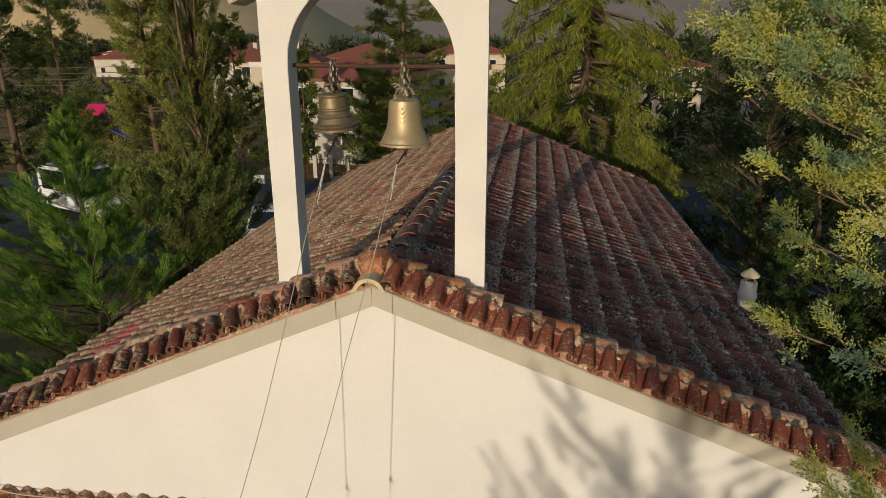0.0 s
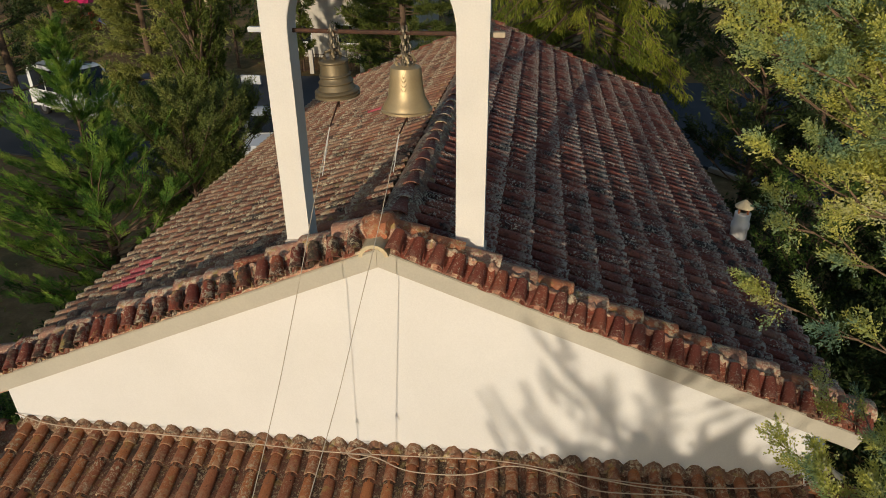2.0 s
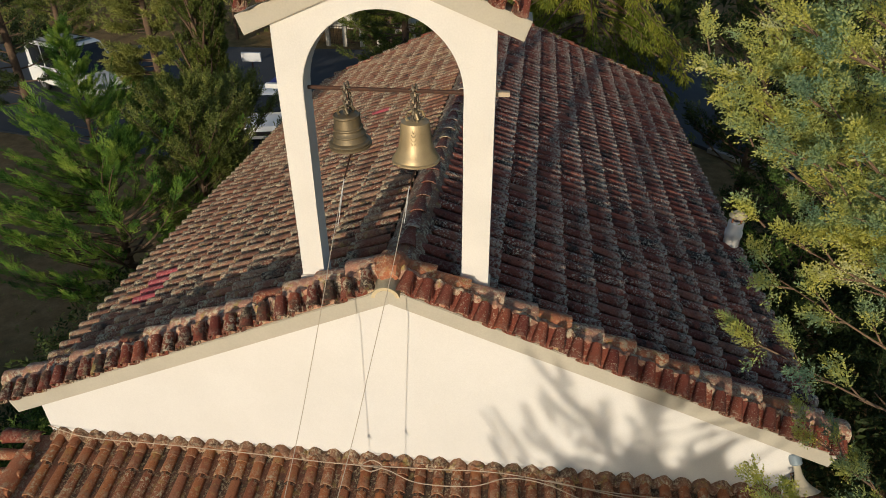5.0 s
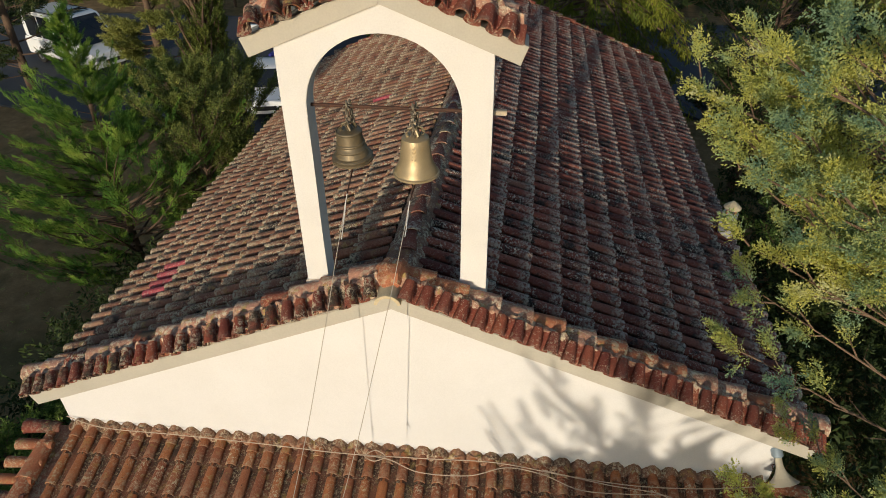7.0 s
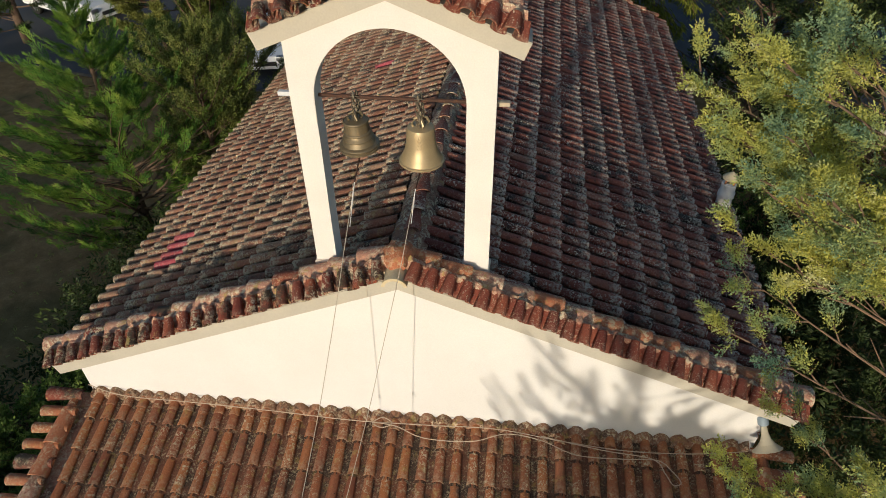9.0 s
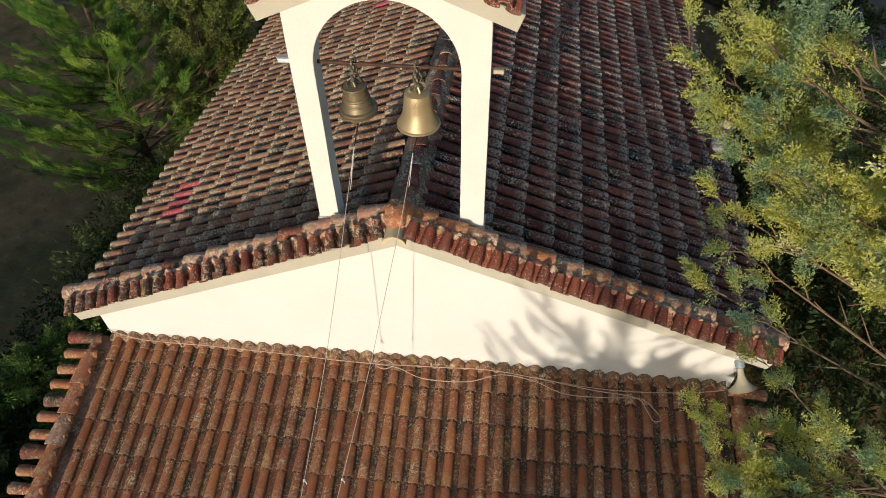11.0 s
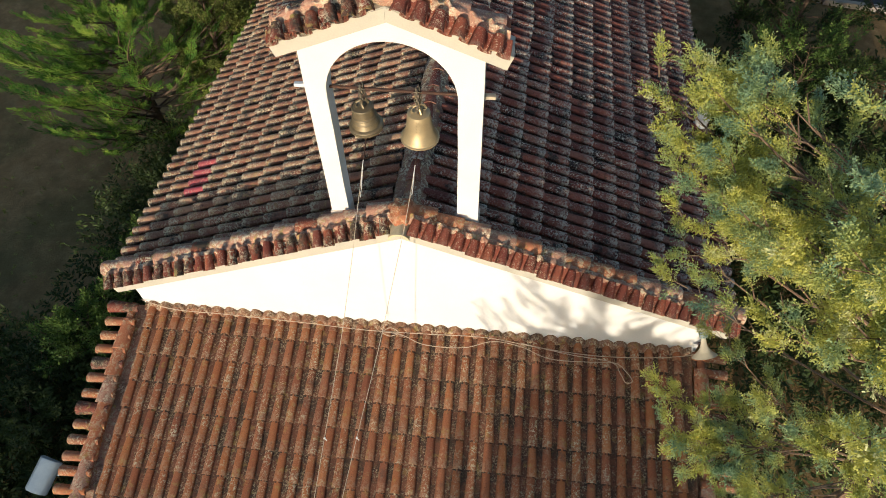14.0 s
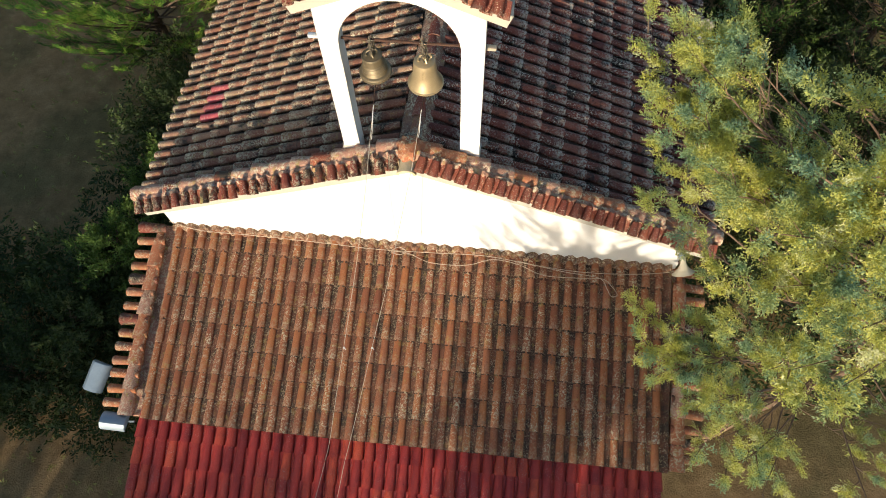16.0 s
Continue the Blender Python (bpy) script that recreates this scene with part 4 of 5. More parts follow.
tree("laurel_bush", "tall olive-green laurel bush growing against the eave", "bush", (-5.65, 7.3, GROUND), 5.2, 1.35, MAT["laurel"], MAT["bark"], 100, 9, 8, 0.20, 40, "leaf",
     lambda h: 0.85 if h < 0.6 else 1.0 * (1 - h) / 0.4 + 0.15, 12, 0.15, (), 0.07, 0.35, 0.34, 0.8)
tree("laurel_bush", "dark green laurel bush growing against the eave", "bush", (-5.5, 9.4, GROUND), 4.6, 1.25, MAT["laurel"], MAT["bark"], 80, 8, 8, 0.20, 40, "leaf",
     lambda h: 0.9 if h < 0.6 else 1.0 * (1 - h) / 0.4 + 0.15, 13, 0.15, (), 0.07, 0.35, 0.34, 0.8)
tree("italian_cypress", "tall narrow dark green cypress", "tree", (-7.4, 12.0, GROUND), 13.0, 0.85, MAT["cypress"], MAT["bark"], 200, 5, 9, 0.36, 66, "spray",
     lambda h: 0.9 if h < 0.6 else 0.95 * (1 - h) / 0.4 + 0.08, 17, 0.03, (), 0.16, 0.3, 0.4, 1.0)
tree("conifer_tree", "yellowish green open conifer", "tree", (-11.8, 17.2, GROUND), 12.0, 1.4, MAT["golden"], MAT["bark"], 120, 7, 9, 0.46, 14, "spray",
     lambda h: 0.95 * (1 - h) ** 0.6 + 0.08, 19, 0.10, (), 0.17, 0.3, 0.55, 0.35)
tree("conifer_tree", "dark green conifer standing in shade", "tree", (-18.9, 19.0, GROUND), 12.5, 1.7, MAT["shade"], MAT["bark"], 90, 5, 7, 0.56, 15, "spray",
     lambda h: 0.95 * (1 - h) ** 0.55 + 0.1, 23, 0.05, (), 0.18, 0.3, 0.6, 0.35)
tree("conifer_tree", "green pointed conifer behind the street", "tree", (-23.4, 28.5, GROUND), 11.5, 2.2, MAT["cypress"], MAT["bark"], 80, 5, 7, 0.62, 12, "spray",
     lambda h: 0.95 * (1 - h) ** 0.75 + 0.06, 29, 0.08, (), 0.17, 0.3, 0.65, 0.3)
tree("pine_tree", "dark green conifer behind the nave", "tree", (-3.7, 24.0, GROUND), 12.5, 2.7, MAT["cypress"], MAT["bark"], 130, 6, 7, 0.56, 6, "spray",
     lambda h: 0.95 * (1 - h) ** 0.5 + 0.08, 31, 0.06, (), 0.2, 0.3, 0.6, 0.3)
tree("weeping_conifer", "large green conifer with hanging foliage behind the nave", "tree", (3.7, 18.6, GROUND), 15.5, 4.0, MAT["thuja"], MAT["bark"], 230, 8, 6, 0.62, -22, "drape",
     lambda h: 0.98 * (1 - h) ** 0.33 + 0.08, 37, 0.06, (), 0.25, 0.3, 0.5, 0.0)
tree("weeping_conifer", "green conifer with hanging foliage beside the road", "tree", (12.2, 19.5, GROUND), 11.5, 2.8, MAT["thuja"], MAT["bark"], 100, 7, 6, 0.62, -22, "drape",
     lambda h: 0.98 * (1 - h) ** 0.5 + 0.08, 41, 0.08, (), 0.2, 0.3, 0.45, 0.0)
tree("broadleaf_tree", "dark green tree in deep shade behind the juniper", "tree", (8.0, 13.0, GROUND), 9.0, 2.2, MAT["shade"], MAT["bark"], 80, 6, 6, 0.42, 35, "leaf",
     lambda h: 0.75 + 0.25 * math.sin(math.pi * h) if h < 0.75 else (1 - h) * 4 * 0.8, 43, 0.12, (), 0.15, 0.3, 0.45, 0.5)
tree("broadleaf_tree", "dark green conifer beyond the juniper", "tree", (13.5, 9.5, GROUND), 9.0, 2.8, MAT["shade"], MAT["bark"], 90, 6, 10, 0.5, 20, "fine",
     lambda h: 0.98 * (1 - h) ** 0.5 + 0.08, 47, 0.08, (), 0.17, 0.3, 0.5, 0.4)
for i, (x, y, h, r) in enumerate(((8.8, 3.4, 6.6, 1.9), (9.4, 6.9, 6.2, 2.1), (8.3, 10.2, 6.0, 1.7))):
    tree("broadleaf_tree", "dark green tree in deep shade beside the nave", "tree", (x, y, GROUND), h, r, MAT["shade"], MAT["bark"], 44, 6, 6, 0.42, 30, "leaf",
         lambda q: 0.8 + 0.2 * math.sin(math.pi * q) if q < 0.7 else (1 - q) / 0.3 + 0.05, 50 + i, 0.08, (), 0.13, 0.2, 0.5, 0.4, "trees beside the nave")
for x, y, h, r in ((-7.5, 34.0, 6.2, 1.7), (-11.2, 32.6, 7.2, 0.75), (-5.6, 31.0, 4.6, 1.5), (-15.4, 33.0, 9.2, 1.6)):
    tree("garden_tree", "green garden tree in front of the white houses", "tree", (x, y, GROUND), h, r, MAT["cypress"], MAT["bark"], 44, 5, 7, 0.5, 30, "fine",
         lambda q: 0.8 + 0.2 * math.sin(math.pi * q) if q < 0.6 else (1 - q) / 0.4 + 0.05, int(70 + h), 0.05, (), 0.10, 0.2, 0.5, 0.4, "trees in front of the house")
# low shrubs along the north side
# shrubs keyed shade have their shade put into the leaf colour
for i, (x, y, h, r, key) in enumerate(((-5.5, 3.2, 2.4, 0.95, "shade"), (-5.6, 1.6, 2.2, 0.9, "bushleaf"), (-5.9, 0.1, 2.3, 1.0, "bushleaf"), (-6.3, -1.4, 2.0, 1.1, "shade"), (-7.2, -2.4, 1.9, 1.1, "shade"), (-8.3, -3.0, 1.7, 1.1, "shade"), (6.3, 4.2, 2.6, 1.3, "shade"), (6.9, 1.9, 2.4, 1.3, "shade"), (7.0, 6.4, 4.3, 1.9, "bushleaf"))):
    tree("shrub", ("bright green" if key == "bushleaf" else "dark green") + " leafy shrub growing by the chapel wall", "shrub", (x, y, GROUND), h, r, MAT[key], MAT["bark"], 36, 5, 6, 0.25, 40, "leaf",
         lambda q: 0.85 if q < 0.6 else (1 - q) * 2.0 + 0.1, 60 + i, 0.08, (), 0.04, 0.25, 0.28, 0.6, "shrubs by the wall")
# a conifer and a bush standing in front of the chapel, whose shade falls across the gable and the porch
tree("garden_conifer", "green garden conifer standing in front of the porch", "tree", (-0.05, -12.5, GROUND), 8.9, 1.95, MAT["leyland"], MAT["bark"], 62, 9, 1, 0.44, 40, "frond",
     lambda q: 0.95 * (1 - q) ** 0.62 + 0.05, 83, 0.22, (), 0.045, 0.3, 0.5, 0.5, mode="frond")
tree("garden_bush", "green garden bush standing in front of the porch", "bush", (0.40, -13.1, GROUND), 5.6, 2.2, MAT["leyland"], MAT["bark"], 90, 7, 6, 0.36, 30, "coarse",
     lambda q: 0.95 if q < 0.7 else (1 - q) * 2.6 + 0.15, 84, 0.06, (), 0.06, 0.2, 0.35, 0.4)


def leafy_mass(name, label, category, box, n, size, kind, mat, seed, lean=0.6):
    """A hedge or a spread of low growth filling a box unevenly."""
    rng = np.random.default_rng(seed)
    x0, x1, y0, y1, z0, z1 = box
    S = []
    for i in range(n):
        x, y = rng.uniform(x0, x1), rng.uniform(y0, y1)
        top = z1 * (1 + 0.08 * noise.noise(Vector((x * 0.5, y * 0.5, seed))))
        z = z0 + (top - z0) * rng.uniform() ** 0.7
        d = rng.normal(size=3) + np.array((0, 0, lean))
        S.append((x, y, z, *d, size * rng.uniform(0.7, 1.3)))
    ob = part(name, foliage_mesh(name, S, kind, mat, seed))
    return tagged(ob, label, category, kind="stuff")


# two hedges added out of view, only to block low sun on the left
leafy_mass("hedge", "unseen hedge added to shade the ground beside the chapel", "hedge", (-32, -4.6, -22.0, -20.6, GROUND, 4.7), 2200, 0.9, "fine", MAT["shade"], 91)
leafy_mass("hedge", "taller unseen hedge added to shade the ground and the cypress's foot", "hedge", (-34, -13.5, -23.6, -22.3, GROUND, 5.7), 2000, 0.9, "fine", MAT["shade"], 97)
leafy_mass("dry_grass", "thin dry grass on the bare earth", "grass", (-15, -5.2, -5.0, 9.0, GROUND, GROUND + 0.05), 1300, 0.17, "drape", MAT["golden"], 92, 0.2)
# these low masses take the leaf with shade in its colour
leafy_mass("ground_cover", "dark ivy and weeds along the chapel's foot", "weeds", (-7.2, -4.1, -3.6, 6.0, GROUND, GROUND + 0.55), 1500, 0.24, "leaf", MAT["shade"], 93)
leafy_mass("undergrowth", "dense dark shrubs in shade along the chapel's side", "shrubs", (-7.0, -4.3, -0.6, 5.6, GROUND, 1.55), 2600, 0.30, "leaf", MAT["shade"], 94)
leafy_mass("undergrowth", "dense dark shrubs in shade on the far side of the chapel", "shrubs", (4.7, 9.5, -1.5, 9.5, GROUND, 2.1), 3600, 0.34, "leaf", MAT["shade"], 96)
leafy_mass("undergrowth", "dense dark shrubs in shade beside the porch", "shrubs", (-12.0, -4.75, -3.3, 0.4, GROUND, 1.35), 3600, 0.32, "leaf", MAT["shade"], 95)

# ---------- ground, road and distance ----------
rg = random.Random(9)
verts, faces = [], []
lines = [-4000, -1500, -600, -300, -150, -80, -50] + [i * 1.5 for i in range(-24, 25)] + [50, 80, 150, 300, 600, 1500, 4000]
for gy in lines:
    for gx in lines:
        near = math.hypot(gx, gy)
        z = GROUND + (0.06 * noise.noise(Vector((gx * 0.25, gy * 0.25, 0.3))) if 6.5 < near < 60 else -0.02)
        verts.append((gx, gy, z))
nl = len(lines)
for j in range(nl - 1):
    for i in range(nl - 1):
        faces.append((j * nl + i, j * nl + i + 1, (j + 1) * nl + i + 1, (j + 1) * nl + i))
tagged(part("ground", (verts, faces), MAT["ground"]), "dry brown earth with thin grass", "ground", kind="structure")

near_edge = [(-60, 22.0), (-25, 18.5), (-10, 15.2), (-4, 16.4), (2, 19.5), (6.5, 20.6), (8.6, 18.0), (11.2, 15.0), (20, 13.4), (70, 12)]
nr = len(near_edge)
verts = [(x, y, GROUND + 0.11) for x, y in near_edge] + [(x, 31.0 + 0.02 * x, GROUND + 0.11) for x, y in near_edge]
verts += [(x, y, GROUND - 0.2) for x, y, z in verts]
faces = []
for i in range(nr - 1):
    faces += [(i, i + 1, nr + i + 1, nr + i), (2 * nr + i, 3 * nr + i, 3 * nr + i + 1, 2 * nr + i + 1), (i, 2 * nr + i, 2 * nr + i + 1, i + 1), (nr + i, nr + i + 1, 3 * nr + i + 1, 3 * nr + i)]
tagged(part("road", (verts, faces), MAT["asphalt"], smooth=False), "grey asphalt road and parking strip", "road", kind="structure")
bits = []
for (x0, y0), (x1, y1) in zip(near_edge[6:], near_edge[7:]):
    a, b = Vector((x0, y0, GROUND + 0.02)), Vector((x1, y1, GROUND + 0.02))
    d = (b - a).normalized()
    s = Vector((d.y, -d.x, 0))
    v = [a, b, b + s * 0.18, a + s * 0.18]
    w = [p + Vector((0, 0, 0.17)) for p in v]
    bits.append((v + w, [(0, 1, 2, 3), (4, 7, 6, 5), (0, 4, 5, 1), (1, 5, 6, 2), (2, 6, 7, 3), (3, 7, 4, 0)]))
tagged(part("kerb", merge(*bits), MAT["concrete"], smooth=False), "pale concrete kerb along the road", "kerb", kind="structure")


def hill(name, label, mat, cx, cy, wx, wy, h, seed, rough=0.35, nx=70, ny=24):
    verts, faces = [], []
    for j in range(ny):
        for i in range(nx):
            u, v = i / (nx - 1) * 2 - 1, j / (ny - 1) * 2 - 1
            e = max(0, 1 - abs(u) ** 2.2) * max(0, math.cos(v * math.pi / 2))
            z = h * e * (1 + rough * noise.fractal(Vector((u * 4, v * 3, seed)), 0.9, 2.0, 6)) - 3
            verts.append((cx + u * wx, cy + v * wy, z))
    for j in range(ny - 1):
        for i in range(nx - 1):
            o = j * nx + i
            faces.append((o, o + 1, o + nx + 1, o + nx))
    return tagged(part(name, (verts, faces), mat), label, "hill", kind="structure")


HILL = (-640, 760, 470, 330, 175)          # middle, half widths and height of the dry hillside
hill("backdrop_hill", "dry grassy hillside beyond the village", MAT["hill"], *HILL, 3.0, 0.10)
hill("backdrop_mountain", "bare grey mountain in the distance", MAT["mountain"], -700, 3300, 2600, 1200, 620, 8.0)
hill("backdrop_mountain", "bare grey mountain in the distance", MAT["mountain"], 1600, 3600, 2200, 1200, 560, 5.0)


def on_hill(x, y):
    cx, cy, wx, wy, h = HILL
    u, v = (x - cx) / wx, (y - cy) / wy
    return h * max(0, 1 - abs(u) ** 2.2) * max(0, math.cos(v * math.pi / 2)) - 3 if abs(u) < 1 and abs(v) < 1 else GROUND


def wood_row(label, x0, x1, y0, y1, height, n, seed, mat, grain=0.17, each=34, hilly=False):
    """A belt of many small crowns."""
    rng = np.random.default_rng(seed)
    S = []
    for i in range(n):
        x, y = rng.uniform(x0, x1), rng.uniform(y0, y1)
        base = on_hill(x, y) if hilly else GROUND
        h = height * rng.uniform(0.55, 1.1)
        for k in range(each):
            t = rng.uniform(0.05, 1)
            r = (h * 0.36 * math.sqrt(max(0, 1 - t * t)) + 0.2) * rng.uniform(0.6, 1.0)
            a = rng.uniform(0, 6.283)
            S.append((x + r * math.cos(a), y + r * math.sin(a), base + h * t - h * 0.1, math.cos(a), math.sin(a), 0.8, h * grain * rng.uniform(0.7, 1.3)))
    ob = part("far_wood", foliage_mesh("far_wood", S, "fine", mat, seed))
    return tagged(ob, label, "trees", kind="stuff")


wood_row("dark belt of trees beyond the village", -150, 60, 184, 198, 8.5, 330, 5, MAT["farwood"], 0.30, 16)
wood_row("dark wood across the dry hillside", -480, -200, 486, 512, 8, 330, 6, MAT["farwood"], 0.40, 12, True)
wood_row("dark wood at the foot of the dry hillside", -420, -160, 405, 425, 8, 220, 12, MAT["farwood"], 0.40, 12)
wood_row("garden trees among the village houses", -75, -22, 62, 70, 4.0, 44, 7, MAT["golden"])
wood_row("garden trees among the village houses", -50, 10, 48, 56, 5.0, 44, 8, MAT["shade"])
wood_row("scrub along the far side of the road", -45, -14, 34, 39, 2.2, 60, 9, MAT["golden"])
wood_row("dark trees beyond the road", 8, 60, 32, 40, 9.0, 44, 10, MAT["shade"], 0.15, 70)


def house(x, y, w, d, eave, roof, turn, wall, label, windows=3):
    h = thing("house", label, "house", (x, y, GROUND), "village houses")
    h.rotation_euler = (0, 0, radians(turn))
    part("wall", bm_box(-w / 2, w / 2, -d / 2, d / 2, -0.2, eave, 0.03), wall, h, smooth=False)
    o = 0.45
    v = [(-w / 2 - o, -d / 2 - o, eave), (w / 2 + o, -d / 2 - o, eave), (w / 2 + o, d / 2 + o, eave), (-w / 2 - o, d / 2 + o, eave), (-w / 2 + d / 2.4, 0, eave + roof), (w / 2 - d / 2.4, 0, eave + roof)]
    v2 = [(a, b, c - 0.16) for a, b, c in v[:4]]
    part("roof", (v + v2, [(0, 1, 5, 4), (1, 2, 5), (2, 3, 4, 5), (3, 0, 4), (0, 6, 7, 1), (1, 7, 8, 2), (2, 8, 9, 3), (3, 9, 6, 0), (9, 8, 7, 6)]), MAT["roofred"], h, "red tiled hipped roof", False)
    for st in range(2 if eave > 4.5 else 1):
        for k in range(windows):
            wx = -w / 2 + w * (k + 0.5) / windows
            z0 = 0.9 + st * 2.9
            wd = part("window", bm_box(wx - 0.55, wx + 0.55, -d / 2 - 0.05, -d / 2 + 0.05, z0, z0 + 1.25, 0.01), MAT["signwhite"], h, "white window frame", False)
            part("pane", bm_box(wx - 0.46, wx + 0.46, -d / 2 - 0.06, -d / 2 + 0.02, z0 + 0.09, z0 + 1.16), MAT["glass"], wd, smooth=False)
    ch = part("chimney", bm_box(w * 0.15, w * 0.15 + 0.6, 0.4, 1.0, eave + roof * 0.3, eave + roof + 0.6, 0.02), wall, h)
    return h


house(-9.0, 40.5, 8.5, 8.5, 5.6, 1.5, -6, MAT["house"], "white two-storey house with a red tiled roof behind the road")
for x, y, w, d, e, r, tu, k in ((-27, 74, 10, 9, 5.6, 1.6, 8, "house_tan"), (-17, 84, 11, 9, 5.8, 1.7, -10, "house"), (-38, 88, 11, 10, 5.4, 1.6, 12, "house"), (-88, 140, 10, 9, 4.0, 1.5, 10, "house"), (-118, 186, 11, 9, 3.2, 1.6, -6, "house"), (-104, 170, 12, 9, 4.6, 1.6, 4, "house_tan"), (-6, 104, 12, 10, 6.0, 1.8, 3, "house_tan"), (-48, 118, 12, 10, 5.8, 1.7, 0, "house"), (14, 66, 11, 9, 5.6, 1.6, 10, "house_tan"), (26, 52, 10, 9, 5.6, 1.6, -8, "house")):
    house(x, y, w, d, e, r, tu, MAT[k], "white" * (k == "house") + "tan" * (k != "house") + " plastered village house with a red tiled roof")

# fence in front of the white house
fence = thing("garden_fence", "white posts and dark rails of a garden fence", "fence", (-8.5, 32.0, GROUND))
for k in range(9):
    part("post", bm_box(-4 + k - 0.12, -4 + k + 0.12, -0.12, 0.12, -0.1, 1.35, 0.02), MAT["house"], fence, "white post")
    if k < 8:
        for q in range(8):
            part("rail_bar", tube([(-4 + k + 0.15 + 0.1 * q, 0, 0.1), (-4 + k + 0.15 + 0.1 * q, 0, 1.15)], 0.012, 4), MAT["iron"], fence, "dark metal bar")
        for zz in (0.2, 1.1):
            part("rail", tube([(-4 + k + 0.1, 0, zz), (-3.1 + k, 0, zz)], 0.016, 4), MAT["iron"], fence, "dark metal rail")


# ---------- vehicles ----------
def wheel(parent, x, y, r):
    w = part("wheel", shifted(lathe([(r * 0.55, -0.09), (r * 0.93, -0.10), (r, -0.07), (r, 0.07), (r * 0.93, 0.10), (r * 0.55, 0.09)], 24), pose(x, y, r, 90, 0, 0)), MAT["tyre"], parent, "black tyre")
    part("rim", shifted(lathe([(0.001, -0.085), (r * 0.5, -0.085), (r * 0.58, -0.09), (r * 0.58, 0.09), (r * 0.5, 0.085), (0.001, 0.085)], 20), pose(x, y, r, 90, 0, 0)), MAT["rim"], w, "grey alloy rim")


def vehicle(name, label, at, turn, length, width, height, van):
    """Body along x, its front at +x."""
    c = thing(name, label, "car", at)
    c.rotation_euler = (0, 0, radians(turn))
    L, W, H = length / 2, width / 2, height
    if van:
        low = [(-L, 0.35), (L - 0.05, 0.32), (L, 0.62), (L - 0.12, 0.88), (L - 0.85, 1.08), (-L, 1.10)]
        cab = [(-L + 0.02, 1.10), (L - 0.85, 1.08), (L - 1.65, H - 0.06), (L - 2.0, H), (-L + 0.25, H), (-L + 0.05, H - 0.12)]
    else:
        low = [(-L, 0.40), (L - 0.05, 0.32), (L, 0.60), (L - 0.10, 0.78), (L - 1.1, 0.92), (-L + 0.6, 0.95), (-L, 0.88)]
        cab = [(-L + 0.35, 0.95), (L - 1.1, 0.92), (L - 1.85, H - 0.04), (L - 2.2, H), (-L + 1.3, H), (-L + 0.9, H - 0.06)]
    part("body", bm_extrude(low, -W, W, 0.06), MAT["carwhite"], c)
    part("cabin", bm_extrude(cab, -W + 0.09, W - 0.09, 0.05), MAT["carwhite"], c)
    x0, x1 = cab[0][0], cab[1][0]
    for sgn in (-1, 1):
        yy = sgn * (W - 0.09)
        nwin = 3 if van else 2
        a0, a1 = x0 + (0.30 if van else 0.75), x1 - 0.75
        for k in range(nwin):
            p, q = a0 + (a1 - a0) * k / nwin + 0.05, a0 + (a1 - a0) * (k + 1) / nwin - 0.03
            zb = 1.16 if van else 0.98
            part("side_window", bm_box(p, q, yy - 0.012, yy + 0.012, zb, H - 0.14, 0.01), MAT["glass"], c, "dark side window")
    a, b = Vector((cab[1][0] + 0.012, 0, cab[1][1] + 0.05)), Vector((cab[2][0] + 0.012, 0, cab[2][1] - 0.02))
    nrm = Vector(((b - a).z, 0, -(b - a).x)).normalized() * 0.014
    pts = [a + Vector((0, -W + 0.17, 0)), a + Vector((0, W - 0.17, 0)), b + Vector((0, W - 0.24, 0)), b + Vector((0, -W + 0.24, 0))]
    part("windscreen", ([p - nrm for p in pts] + [p + nrm for p in pts], [(3, 2, 1, 0), (4, 5, 6, 7), (0, 1, 5, 4), (1, 2, 6, 5), (2, 3, 7, 6), (3, 0, 4, 7)]), MAT["glass"], c, "dark windscreen", False)
    for sgn in (-1, 1):
        part("headlight", bm_box(L - 0.20, L + 0.012, sgn * (W - 0.26) - 0.17, sgn * (W - 0.26) + 0.17, 0.62, 0.80, 0.03), MAT["rim"], c, "clear headlight")
    part("grille", bm_box(L - 0.1, L + 0.01, -0.42, 0.42, 0.46, 0.62, 0.01), MAT["tyre"], c, "black grille")
    if van:
        for sgn in (-1, 1):
            part("roof_rail", tube([(-L + 0.4, sgn * (W - 0.22), H + 0.03), (L - 2.2, sgn * (W - 0.22), H + 0.03)], 0.022, 5), MAT["tyre"], c, "black roof rail")
        part("roof_panel", bm_box(L - 2.75, L - 2.0, -W + 0.25, W - 0.25, H - 0.01, H + 0.012, 0.008), MAT["glass"], c, "dark glass roof panel")
    for wx in (-L + 0.85, L - 0.85):
        for sgn in (-1, 1):
            wheel(c, wx, sgn * (W - 0.10), 0.33)
    return c


vehicle("van", "white minivan with dark windows parked behind the trees", (-18.6, 22.4, GROUND + 0.11), -24, 4.9, 1.95, 2.25, True)
vehicle("car", "white car parked beyond the eave", (-8.3, 18.6, GROUND + 0.11), -78, 4.2, 1.72, 1.46, False)

# ---------- street things ----------
bin_ = thing("refuse_bin", "blue plastic refuse bin beside the road", "bin", (-8.75, 21.4, GROUND + 0.11))
part("tub", bm_extrude([(-0.27, 0), (0.27, 0), (0.36, 1.0), (-0.36, 1.0)], -0.36, 0.36, 0.03), MAT["blue"], bin_)
part("lid", bm_box(-0.40, 0.40, -0.42, 0.40, 1.0, 1.09, 0.03), MAT["blue"], bin_, "blue lid")
